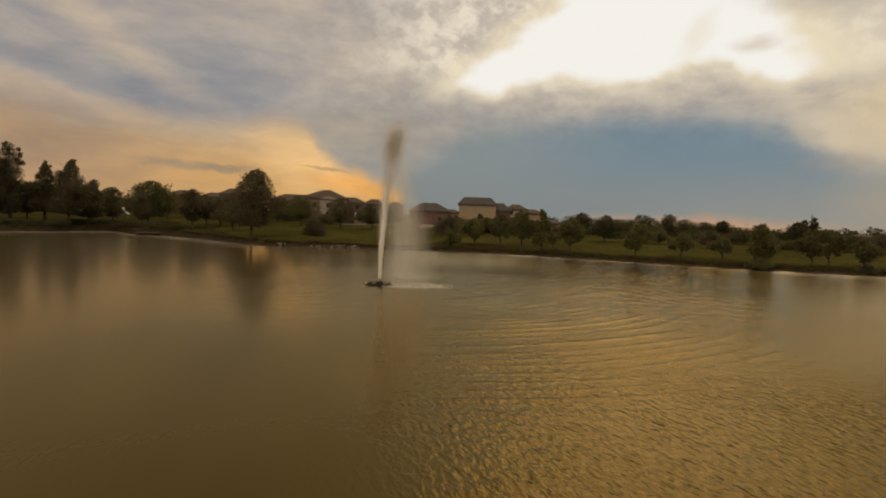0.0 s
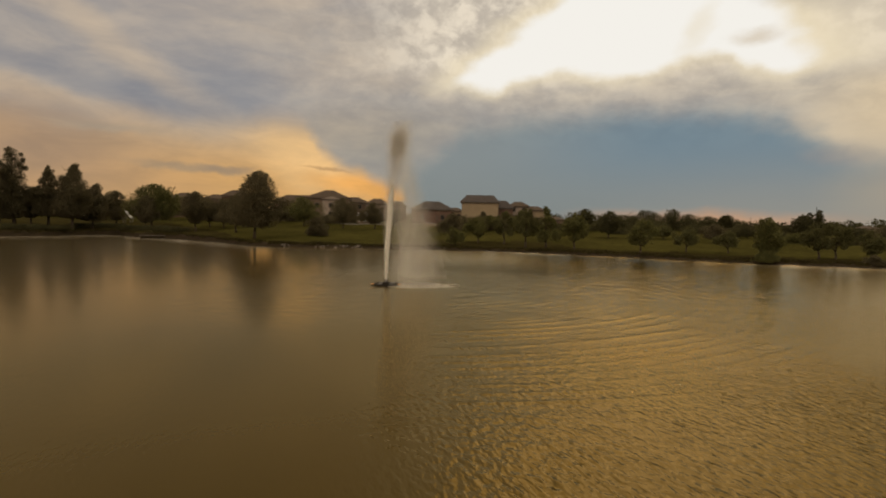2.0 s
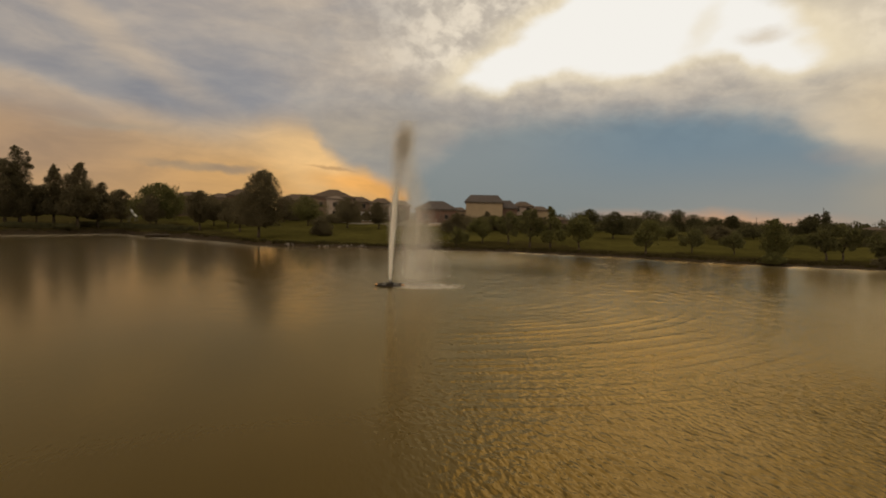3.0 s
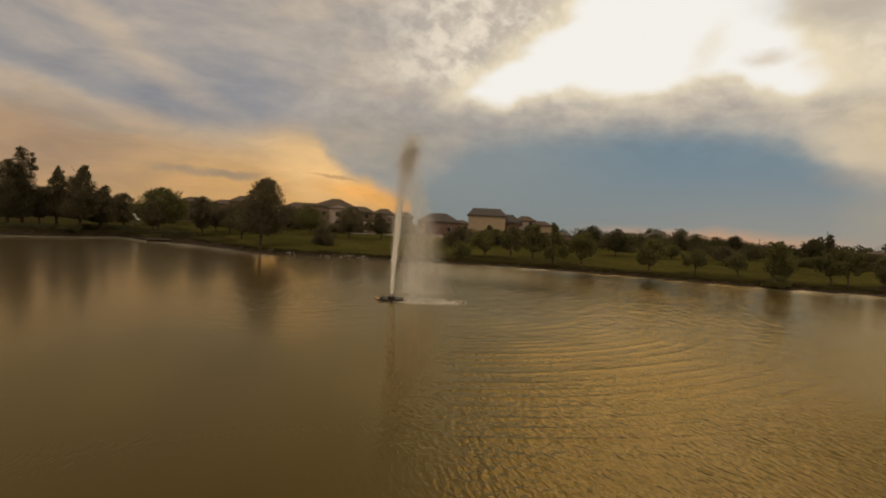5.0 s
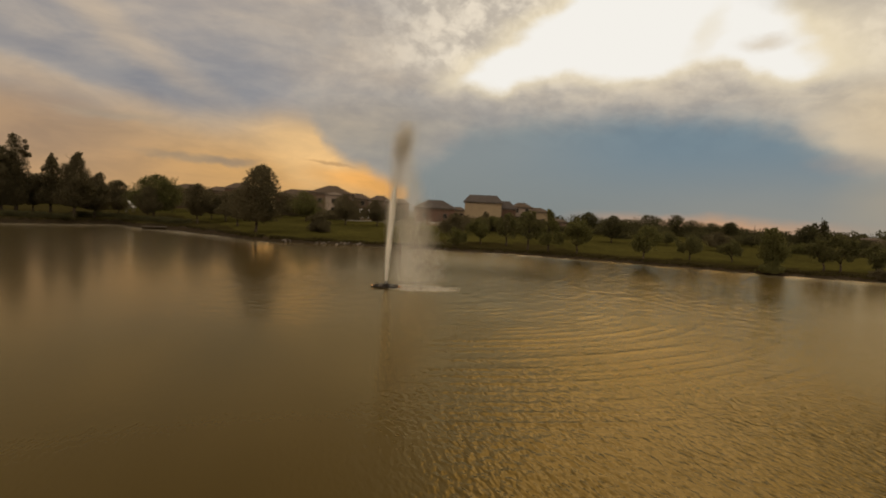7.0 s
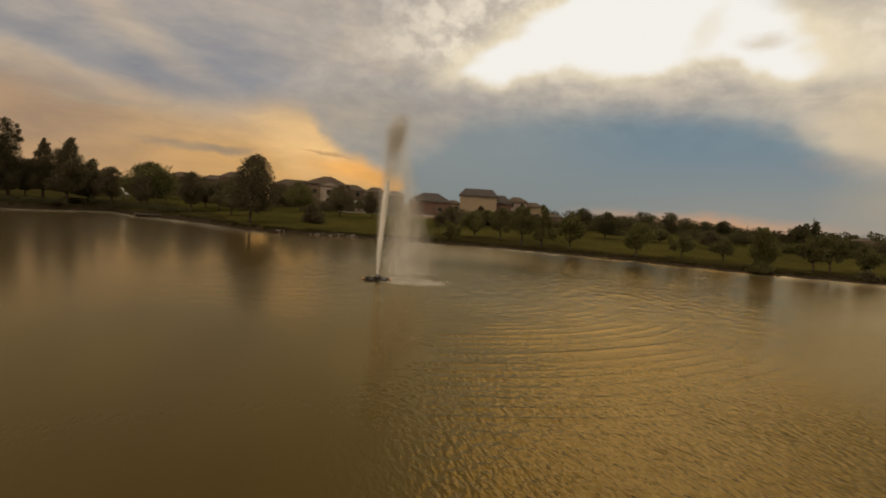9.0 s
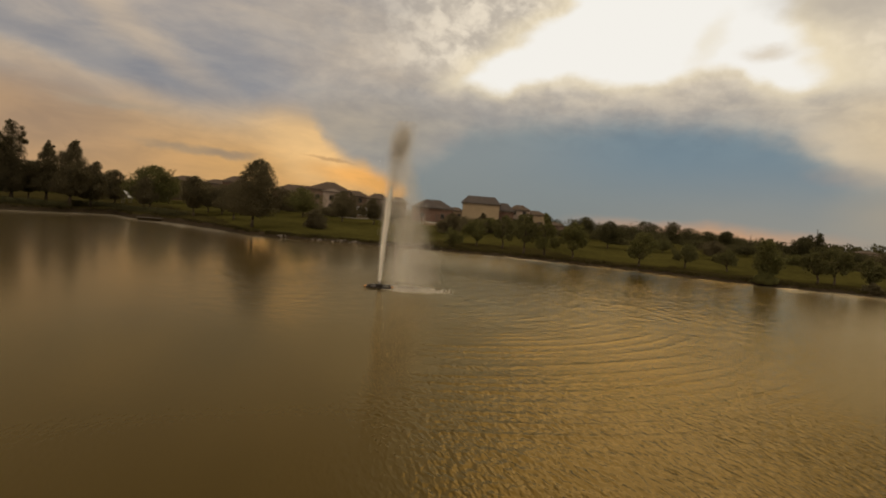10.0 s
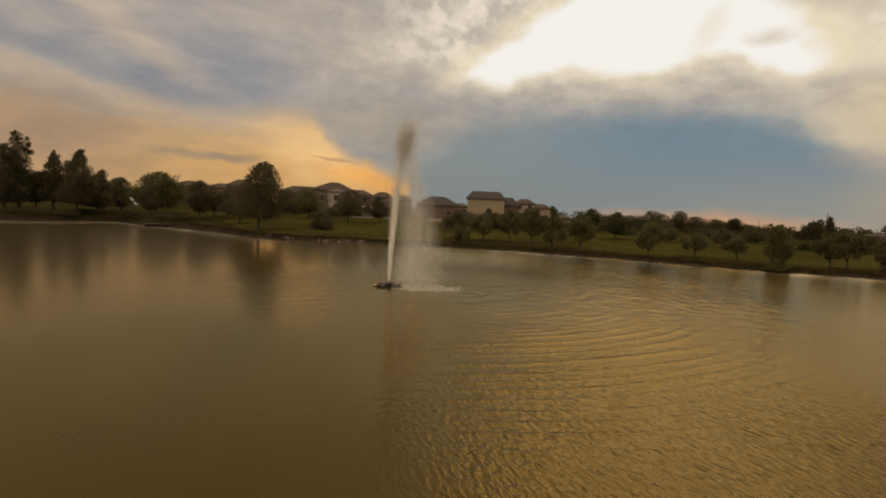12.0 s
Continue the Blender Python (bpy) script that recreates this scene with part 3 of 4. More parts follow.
def crown_mesh(seed, height_m, width, base, shape, leaf, count, loose=False):
    """A crown of many small leaves: a loose inner mass and uneven boughs that break its outline."""
    rng = np.random.default_rng(seed)
    tall, half = height_m - base, width / 2
    lumps = 17 if loose else 34
    peak, full = 0.18 + 0.34 * rng.random(), 1.5 + 1.2 * rng.random()
    us = (np.arange(lumps) + rng.random(lumps)) / lumps
    reach = np.array([profile(shape, u, peak, full) for u in us])
    turn = rng.random(lumps) * 6.283
    rs = half * (0.15 + (0.33 if loose else 0.27) * rng.random(lumps) ** 1.6) * (0.35 + 0.75 * reach)
    q = reach * half * (0.45 + 0.75 * rng.random(lumps)) - rs * 0.35
    cs = np.stack([q * np.cos(turn), q * np.sin(turn), base + rs * 0.5 + us * (tall - rs * 1.3)], 1)
    n1 = int(count * (0.82 if loose else 0.5))
    pick = rng.choice(lumps, n1, p=rs ** 2 / np.sum(rs ** 2))
    way = rng.normal(size=(n1, 3))
    way /= np.linalg.norm(way, axis=1)[:, None]
    boughs = cs[pick] + way * (rs[pick] * rng.random(n1) ** 0.45 * (1 + 0.09 * rng.normal(size=n1)))[:, None]
    n2 = count - n1
    u = rng.random(n2)
    keep = np.array([profile(shape, v, peak, full) for v in np.linspace(0, 1, 41)])
    r = np.interp(u, np.linspace(0, 1, 41), keep)
    u = np.where(rng.random(n2) < r, u, rng.random(n2) * 0.6)
    r = np.interp(u, np.linspace(0, 1, 41), keep)
    a = rng.random(n2) * 6.283
    rough = 1.0 if shape in ("round", "bush") else 0.6
    lobes = 0.84 - 0.16 * rough + rough * (0.22 * np.sin(a * 2 + seed + u * 6) + 0.18 * np.sin(a * 3 + seed * 2 - u * 11)) + 0.04 * rng.normal(size=n2)
    q = half * r * lobes * rng.random(n2) ** 0.5
    mass = np.stack([q * np.cos(a), q * np.sin(a), base + u * tall * 0.97], 1)
    at = np.concatenate([boughs, mass])
    # crowns grow askew
    skew = rng.normal(size=2) * 0.10 * half
    at[:, :2] += skew * np.clip((at[:, 2:3] - base) / tall, 0, 1)
    at[:, 2] = np.clip(at[:, 2], base * 0.8 + 0.1 * rng.random(count), height_m * 1.02)
    u = rng.normal(size=(count, 3))
    u /= np.linalg.norm(u, axis=1)[:, None]
    w = np.cross(u, rng.normal(size=(count, 3)))
    w /= np.linalg.norm(w, axis=1)[:, None]
    s = leaf * (0.5 + 0.9 * rng.random(count))[:, None]
    u, w = u * s, w * s * 0.62
    v = np.empty((count, 4, 3))
    v[:, 0], v[:, 1], v[:, 2], v[:, 3] = at - u, at + w, at + u, at - w
    return v.reshape(-1, 3), np.arange(count * 4).reshape(-1, 4)


def trunk_mesh(seed, height_m, base, radius, width, shape):
    rng = np.random.default_rng(seed + 500)
    bm = bmesh.new()
    p, r = Vector((0, 0, -0.35)), radius * 1.25
    top = height_m * (0.86 if shape in ("cone", "tall") else 0.62)
    pts = []
    for i in range(6):
        z = top * (i + 1) / 6
        q = Vector((rng.normal() * radius * 0.5, rng.normal() * radius * 0.5, z))
        r2 = radius * (1 - 0.85 * (i + 1) / 6)
        rod(bm, p, q, r, r2, 8)
        p, r = q, r2
        pts.append((q.copy(), r2))
    for i in range(9):
        q, rr = pts[1 + i % 4]
        a = rng.random() * 6.283
        out = width * (0.20 + 0.16 * rng.random())
        end = q + Vector((math.cos(a) * out, math.sin(a) * out, out * (0.5 + 0.7 * rng.random())))
        if end.z > height_m * 0.93:
            end.z = height_m * 0.93
        mid = q.lerp(end, 0.5) + Vector((0, 0, out * 0.12))
        rod(bm, q, mid, rr * 0.7, rr * 0.4, 6)
        rod(bm, mid, end, rr * 0.4, rr * 0.12, 5)
    return bm


TREE_COUNT = [0]


def tree(x, y, tall, width, shape="round", leaves=LEAF_DARK, label="", base=None, density=1.0, kind_name="tree", group="lakeside trees"):
    TREE_COUNT[0] += 1
    seed = TREE_COUNT[0]
    at = empty(kind_name, (x, y, ground_at(x, y)))
    if base is None:
        base = tall * {"round": 0.19, "dome": 0.16, "tall": 0.10, "cone": 0.17, "bush": 0.0}[shape]
    if shape != "bush":
        part("trunk", trunk_mesh(seed, tall, base, 0.06 + 0.017 * tall, width, shape), BARK, at, smooth=True)
    else:
        bm = bmesh.new()
        for i in range(5):
            rod(bm, (0.1 * i - 0.2, 0.08 * (i % 2), -0.2), (width * 0.12 * (i - 2), 0.3 * (i % 2), tall * 0.6), 0.05, 0.02, 6)
        part("stem", bm, BARK, at)
    leaf = (0.105 + 0.0035 * tall) * (1.38 if shape in ("dome", "tall", "cone") and tall > 8 else 1.0)
    count = int(min(8500 if tall < 9 else 16000, (16 if shape == "bush" else 9.5) * density * (tall - base) * width / (leaf * leaf) * 0.55) + 300)
    if tall > 12 and shape in ("dome", "cone", "tall"):
        leaf, count = leaf * 0.66, int(count * 1.9)
    v, f = crown_mesh(seed, tall, width, base, shape, leaf, count, density < 0.7)
    from_arrays("crown", v, f, leaves, at)
    tagged(at, label or {"dome": "broad dark dome-crowned tree at the lakeside", "round": "dark round-crowned tree on the grass slope", "tall": "tall dark slender tree near the water's edge",
                         "cone": "dark pointed conifer near the water's edge", "bush": "dense low green bush on the grass"}[shape],
           "bush" if shape == "bush" else "tree", group if shape != "bush" else "bushes")
    return at


tree(-102.2, 122.7, 15.2, 8.5, "tall", LEAF_DARK)
tree(-100.4, 124.7, 18.9, 6.8, "tall", LEAF_DARK)
tree(-101.0, 130.7, 9.5, 6.9, "round", LEAF_DARK)
tree(-96.0, 129.7, 15.0, 8.9, "cone", LEAF_DARK)
tree(-89.6, 128.7, 16.4, 10.5, "cone", LEAF_DARK)
tree(-88.6, 134.7, 11.8, 8.4, "cone", LEAF_DARK)
tree(-90.1, 146.7, 10.3, 7.3, "round", LEAF_DARK)
tree(-142.3, 165.7, 6.1, 15.3, "round", LEAF_DARK)
tree(-141.4, 172.7, 5.5, 15.9, "round", LEAF_DARK)
tree(-132.0, 168.7, 6.7, 15.5, "round", LEAF_DARK)
tree(-131.5, 175.7, 5.9, 16.2, "round", LEAF_DARK)
tree(-121.5, 170.7, 6.8, 15.7, "round", LEAF_DARK)
tree(-121.1, 178.7, 6.0, 16.5, "round", LEAF_DARK)
tree(-110.4, 172.7, 6.8, 15.9, "round", LEAF_DARK)
tree(-108.6, 180.7, 6.2, 16.6, "round", LEAF_DARK)
tree(-98.1, 175.7, 6.3, 16.2, "round", LEAF_DARK)
tree(-85.8, 165.7, 5.2, 15.3, "round", LEAF_DARK)
tree(-77.1, 160.7, 5.6, 14.8, "round", LEAF_DARK)
tree(-74.2, 135.7, 11.4, 11.1, "dome", LEAF_GREEN)
tree(-72.9, 130.7, 8.6, 5.8, "round", LEAF_DARK)
tree(-55.0, 118.7, 9.1, 6.9, "round", LEAF_DARK)
tree(-56.2, 128.7, 6.9, 6.8, "round", LEAF_DARK)
tree(-50.3, 122.7, 7.2, 8.1, "round", LEAF_DARK)
tree(-34.0, 96.7, 12.6, 10.2, "dome", LEAF_DARK)
tree(-42.0, 108.7, 7.9, 7.1, "round", LEAF_DARK)
tree(-34.0, 131.7, 7.6, 9.4, "round", LEAF_GREEN)
tree(-42.7, 140.7, 4.8, 6.3, "round", LEAF_DARK)
tree(-24.9, 106.7, 4.0, 5.1, "bush", LEAF_DARK)
tree(-44.5, 150.7, 2.9, 9.9, "bush", LEAF_DARK)
tree(-38.5, 152.7, 3.8, 10.0, "round", LEAF_OLIVE)
tree(-30.4, 146.7, 2.5, 10.8, "bush", LEAF_DARK)
tree(-23.2, 150.7, 2.1, 7.9, "bush", LEAF_DARK)
tree(-23.7, 128.7, 7.5, 8.1, "round", LEAF_DARK)
tree(-16.2, 128.7, 6.6, 5.8, "round", LEAF_DARK)
tree(-12.6, 140.7, 5.2, 6.3, "round", LEAF_DARK)
tree(2.1, 118.7, 4.7, 6.2, "bush", LEAF_DARK)
tree(5.4, 130.7, 3.5, 10.3, "bush", LEAF_DARK)
tree(9.1, 132.7, 3.3, 10.5, "bush", LEAF_DARK)
tree(13.9, 134.7, 3.1, 10.6, "bush", LEAF_DARK)
tree(18.9, 134.7, 3.3, 10.6, "bush", LEAF_DARK)
tree(24.4, 136.7, 2.9, 10.8, "bush", LEAF_DARK)
tree(35.0, 150.7, 1.5, 10.9, "bush", LEAF_FAR)
tree(12.3, 130.7, 3.8, 6.9, "round", LEAF_GREEN)
tree(16.0, 128.7, 4.5, 6.8, "round", LEAF_DARK)
tree(19.5, 124.7, 5.6, 5.6, "round", LEAF_OLIVE)
tree(11.6, 145.7, 4.2, 3.6, "cone", LEAF_DARK)
tree(23.3, 130.7, 3.7, 6.9, "round", LEAF_DARK)
tree(37.5, 140.7, 6.3, 7.8, "round", LEAF_FAR)
tree(37.3, 116.7, 6.1, 6.5, "round", LEAF_FAR)
tree(74.8, 190.7, 8.0, 11.5, "round", LEAF_FAR)
tree(70.7, 200.7, 6.0, 12.1, "round", LEAF_FAR)
tree(81.6, 185.7, 8.3, 8.1, "round", LEAF_FAR)
tree(85.5, 180.7, 6.5, 11.3, "round", LEAF_FAR)
tree(87.5, 170.7, 5.8, 9.1, "round", LEAF_FAR)
tree(89.9, 165.7, 6.2, 6.0, "round", LEAF_FAR)
tree(109.8, 190.7, 4.7, 11.5, "round", LEAF_FAR)
tree(47.8, 112.7, 3.1, 5.4, "round", LEAF_OLIVE)
tree(58.7, 150.7, 3.9, 10.9, "round", LEAF_FAR)
tree(44.7, 150.7, 1.9, 8.0, "round", LEAF_FAR)
tree(47.8, 140.7, 1.7, 6.8, "bush", LEAF_FAR)
tree(68.9, 140.7, 2.6, 8.5, "round", LEAF_FAR)
tree(73.8, 130.7, 2.3, 7.9, "round", LEAF_FAR)
tree(71.4, 110.7, 1.8, 6.1, "round", LEAF_FAR)
tree(68.7, 100.7, 2.1, 5.6, "bush", LEAF_GREEN)
tree(74.2, 96.7, 1.7, 5.4, "bush", LEAF_DARK)
tree(88.5, 110.7, 2.8, 6.7, "round", LEAF_FAR)
tree(52.4, 100.7, 3.7, 5.6, "round", LEAF_DARK)
tree(70.7, 120.7, 2.8, 6.4, "round", LEAF_FAR)
tree(80.4, 120.7, 3.2, 5.8, "round", LEAF_FAR)
tree(76.1, 110.7, 5.6, 4.8, "round", LEAF_FAR)
tree(81.0, 112.7, 6.9, 2.6, "tall", LEAF_FAR, "narrow dark columnar tree on the skyline")
tree(78.8, 112.7, 6.2, 2.4, "tall", LEAF_FAR, "narrow dark columnar tree on the skyline")
tree(94.2, 120.7, 3.1, 5.0, "round", LEAF_FAR)
tree(82.6, 95.7, 3.9, 6.9, "round", LEAF_DARK)
# young trees along the bank
for x, y, tall, width, shape, foot, leaves in (
        (17.3, 86.3, 7.1, 4.0, "cone", 0.28, LEAF_GREEN), (21.4, 84.3, 5.8, 4.1, "round", 0.36, LEAF_GREEN), (29.6, 77.8, 5.3, 3.9, "dome", 0.34, LEAF_GREEN),
        (11.4, 94.7, 6.1, 3.2, "tall", 0.36, LEAF_OLIVE), (14.2, 87.8, 6.8, 3.0, "tall", 0.38, LEAF_OLIVE), (7.0, 96.6, 5.0, 3.8, "round", 0.30, LEAF_GREEN),
        (2.0, 91.5, 3.4, 3.6, "round", 0.12, LEAF_GREEN), (37.1, 79.3, 3.9, 3.2, "dome", 0.36, LEAF_OLIVE), (42.7, 78.1, 3.5, 2.9, "dome", 0.38, LEAF_OLIVE),
        (50.1, 69.6, 4.9, 3.0, "round", 0.30, LEAF_OLIVE), (52.1, 69.4, 5.0, 2.8, "dome", 0.36, LEAF_OLIVE), (56.4, 69.0, 4.0, 3.4, "round", 0.22, LEAF_OLIVE)):
    tree(x, y, tall, width * 1.18, shape, leaves, "slender young green tree near the bank", base=tall * foot * 0.72, density=0.6, group="young bank trees")
tree(42.4, 68.1, 5.6, 3.7, "dome", LEAF_GREEN, "drooping green willow at the water's edge", base=0.7)
tree(41.4, 66.7, 1.5, 3.0, "bush", LEAF_GREEN)
tree(52.5, 63.7, 1.3, 2.2, "bush", LEAF_DARK)
tree(-96.2, 116.0, 1.1, 5.2, "bush", LEAF_FAR)
tree(-93.8, 118.0, 1.1, 5.3, "bush", LEAF_FAR)
tree(-91.3, 120.0, 1.1, 5.4, "bush", LEAF_FAR)
tree(-89.3, 123.0, 1.1, 5.5, "bush", LEAF_FAR)
tree(-92.2, 134.0, 1.1, 6.0, "bush", LEAF_FAR)
tree(-92.5, 141.4, 1.1, 6.3, "bush", LEAF_FAR)
tree(-89.9, 145.0, 1.1, 6.5, "bush", LEAF_FAR)
tree(-79.0, 134.0, 1.1, 6.0, "bush", LEAF_FAR)
tree(-72.0, 129.0, 1.1, 5.8, "bush", LEAF_FAR)
tree(-66.4, 125.9, 1.1, 5.6, "bush", LEAF_FAR)
tree(-59.6, 119.7, 1.1, 5.4, "bush", LEAF_FAR)


# ---- houses beyond the slope ----
def window(parent, w, h, at, face):
    """face: 0 front (towards the lake), 1 right side, 3 left side."""
    turn = (0, 90, 180, 270)[face]
    win = part("window", boxed((w + 0.16, 0.10, h + 0.16), (0, 0, 0), 0.01), TRIM, parent)
    win.matrix_local = pose(*at, 0, 0, turn)
    part("pane", boxed((w / 2 - 0.05, 0.05, h - 0.05), (-w / 4, -0.045, 0)), PANE, win)
    part("pane", boxed((w / 2 - 0.05, 0.05, h - 0.05), (w / 4, -0.045, 0)), PANE, win)
    part("sill", boxed((w + 0.3, 0.14, 0.07), (0, -0.07, -h / 2 - 0.1)), TRIM, win)
    return win


def hip_roof(w, d, rise, over, ridge):
    """A hipped roof with thick eaves; ridge: its length along x (0: a pyramid)."""
    bm = bmesh.new()
    x, y, t = w / 2 + over, d / 2 + over, 0.18
    low = [bm.verts.new(p) for p in ((-x, -y, -t), (x, -y, -t), (x, y, -t), (-x, y, -t))]
    eave = [bm.verts.new(p) for p in ((-x, -y, 0), (x, -y, 0), (x, y, 0), (-x, y, 0))]
    a, b = bm.verts.new((-ridge / 2 - 0.02, 0, rise)), bm.verts.new((ridge / 2 + 0.02, 0, rise))
    bm.faces.new(low[::-1])
    for i in range(4):
        j = (i + 1) % 4
        bm.faces.new((low[i], low[j], eave[j], eave[i]))
    bm.faces.new((eave[0], eave[1], b, a))
    bm.faces.new((eave[2], eave[3], a, b))
    bm.faces.new((eave[1], eave[2], b))
    bm.faces.new((eave[3], eave[0], a))
    return bm


def house(x, y, w, d, eave, rise, turn=0.0, wall=WALL_TAN, roof=ROOF_BROWN, label="", storeys=2, ridge=None, wing=None, windows=2, sunk=0.0, wing_wall=None, wing_roof=None):
    """wing: (offset, width, depth, eave, rise) of a lower front gable block."""
    at = empty("house", (x, y, ground_at(x, y) - sunk), turn)
    part("wall", boxed((w, d, eave + 1.0), (0, 0, eave / 2 - 0.5)), wall, at)
    r = part("roof", hip_roof(w, d, rise, 0.5, max(0.36 * w, w - d) if ridge is None else ridge), roof, at)
    r.location = (0, 0, eave + 0.18)
    part("fascia", boxed((w + 0.8, d + 0.8, 0.16), (0, 0, eave - 0.09)), TRIM, at)
    rows = (1.5, 4.3) if storeys == 2 else (1.5,)
    for z in rows:
        if z + 0.9 > eave:
            continue
        for i in range(windows):
            wx = -w / 2 + w * (i + 0.5) / windows
            if wing and abs(wx - wing[0]) < wing[1] / 2 + 0.4:
                continue
            window(at, 1.1 if (i + int(z)) % 3 else 1.6, 1.35, (wx, -d / 2 - 0.03, z), 0)
        window(at, 1.0, 1.3, (w / 2 + 0.03, 0, z), 1)
        window(at, 1.0, 1.3, (-w / 2 - 0.03, 0, z), 3)
    door = part("door", boxed((0.95, 0.08, 2.05), (w * 0.12, -d / 2 - 0.03, 1.03), 0.01), DOOR_PAINT, at)
    part("handle", rod(bmesh.new(), (w * 0.12 + 0.36, -d / 2 - 0.06, 1.0), (w * 0.12 + 0.36, -d / 2 - 0.13, 1.0), 0.03, 0.03, 8), STEEL, door)
    if wing:
        ox, ww, wd, we, wr = wing
        oy = -d / 2 - wd / 2 + 0.3
        part("wing_wall", boxed((ww, wd, we + 1.0), (ox, oy, we / 2 - 0.5)), wing_wall or wall, at)
        wroof = part("wing_roof", hip_roof(ww, wd + 1.5, wr, 0.4, 0.0), wing_roof or roof, at)
        wroof.location = (ox, oy + 0.7, we + 0.18)
        window(at, 1.5, 1.3, (ox, oy - wd / 2 - 0.03, 1.5), 0)
        if we > 4.8:
            window(at, 1.3, 1.3, (ox, oy - wd / 2 - 0.03, 4.2), 0)
    return tagged(at, label or "two-storey tan brick house with a brown hipped roof", "house", "houses beyond the lake")


house(-91.8, 191.2, 9.8, 11.0, 6.6, 1.9, 16, wall=WALL_BRICK)
house(-82.8, 196.2, 8.8, 11.0, 6.3, 1.7, 14, wall=WALL_TAN)
house(-71.9, 186.2, 7.9, 11.0, 6.9, 2.2, 13, wall=WALL_BRICK)
house(-49.5, 182.7, 14.9, 12.0, 5.1, 2.4, 9, wall=WALL_BRICK, ridge=7.0)
house(-36.0, 170.2, 12.8, 11.0, 6.5, 2.6, 7, wall=WALL_TAN, ridge=2.5, wing=(1.3, 5.2, 3.0, 5.9, 1.0), wing_wall=WALL_PALE, wing_roof=ROOF_PALE)
house(-29.9, 178.2, 10.9, 11.0, 5.5, 1.9, 6, wall=WALL_TAN)
house(-21.2, 176.2, 6.7, 11.0, 5.0, 1.9, 4, wall=WALL_PALE)
house(-14.8, 178.2, 6.0, 11.0, 4.5, 1.7, 3, wall=WALL_TAN)
house(-2.7, 164.7, 12.3, 12.0, 3.7, 2.6, 1, wall=WALL_BRICK, roof=ROOF_GREY)
house(5.1, 187.2, 4.9, 9.0, 3.0, 1.3, -1, wall=WALL_BEIGE)
house(13.1, 177.7, 12.0, 10.0, 6.1, 2.5, -3, wall=WALL_BEIGE, roof=ROOF_GREY, ridge=9.0, windows=0)
house(21.3, 182.2, 6.6, 9.0, 4.4, 2.7, -4, wall=WALL_BRICK, roof=ROOF_GREY)
house(27.9, 190.7, 7.0, 10.0, 5.3, 1.8, -5, wall=WALL_PALE)
house(34.8, 195.7, 6.8, 10.0, 4.5, 1.6, -6, wall=WALL_BEIGE)
house(44.5, 205.7, 6.3, 10.0, 2.1, 1.2, -7, wall=WALL_TAN)
house(142.7, 175.7, 5.2, 10.0, 2.7, 0.8, -24, wall=WALL_PALE)


# ---- fountain ----
FX, FY = -3.65, 36.5
JET = 10.7


def build_fountain():
    at = empty("floating_fountain", (FX, FY, 0))
    bm = bmesh.new()
    n, k, R, r = 40, 10, 0.86, 0.11
    for i in range(n):
        a = 2 * math.pi * i / n
        for j in range(k):
            b = 2 * math.pi * j / k
            q = R + r * math.cos(b)
            bm.verts.new((q * math.cos(a), q * math.sin(a), 0.03 + r * 0.75 * math.sin(b)))
    bm.verts.ensure_lookup_table()
    for i in range(n):
        for j in range(k):
            bm.faces.new([bm.verts[q] for q in (i * k + j, ((i + 1) % n) * k + j, ((i + 1) % n) * k + (j + 1) % k, i * k + (j + 1) % k)])
    part("float_ring", bm, BLACK_PLASTIC, at, "black plastic float ring", smooth=True)
    bm = bmesh.new()
    rod(bm, (0, 0, -0.25), (0, 0, 0.14), 0.36, 0.33, 20)
    rod(bm, (0, 0, 0.14), (0, 0, 0.22), 0.26, 0.20, 20)
    part("pump_housing", bm, BLACK_PLASTIC, at)
    part("nozzle", rod(bmesh.new(), (0, 0, 0.2), (0, 0, 0.42), 0.10, 0.075, 16), STEEL, at, "steel jet nozzle")
    for i in range(4):
        a = radians(45 + 90 * i)
        part("brace", rod(bmesh.new(), (0.30 * math.cos(a), 0.30 * math.sin(a), 0.10), (0.75 * math.cos(a), 0.75 * math.sin(a), 0.12), 0.035, 0.035, 8), STEEL, at)
    for i, a in enumerate((-160, -20, 100)):
        a = radians(a)
        x, y = 0.93 * math.cos(a), 0.93 * math.sin(a)
        lamp = part("light", rod(bmesh.new(), (x, y, 0.02), (x * 1.02, y * 1.02, 0.09), 0.10, 0.13, 12), BLACK_PLASTIC, at)
        part("lens", rod(bmesh.new(), (x * 1.02, y * 1.02, 0.085), (x * 1.022, y * 1.022, 0.115), 0.115, 0.09, 12), LAMP, lamp, "amber lamp lens")
    return tagged(at, "black floating fountain with amber lights on the lake", "fountain")


build_fountain()


def drops(name, at, way, size, mat, parent=None, label=""):
    """Small four-sided drops, drawn out along their way."""
    n = len(at)
    rng = np.random.default_rng(77)
    way = way / np.maximum(1e-6, np.linalg.norm(way, axis=1))[:, None]
    u = np.cross(way, rng.normal(size=(n, 3)))
    u /= np.linalg.norm(u, axis=1)[:, None]
    w = np.cross(way, u)
    s = size[:, None]
    v = np.empty((n, 4, 3))
    v[:, 0] = at + way * s * 2.4
    for i in range(3):
        a = 2.0944 * i
        v[:, 1 + i] = at - way * s + (u * math.cos(a) + w * math.sin(a)) * s
    f = np.array([(0, 1, 2), (0, 2, 3), (0, 3, 1), (3, 2, 1)])
    faces = (np.arange(n)[:, None, None] * 4 + f[None]).reshape(-1, 3)
    return from_arrays(name, v.reshape(-1, 3), faces, mat, parent, label)


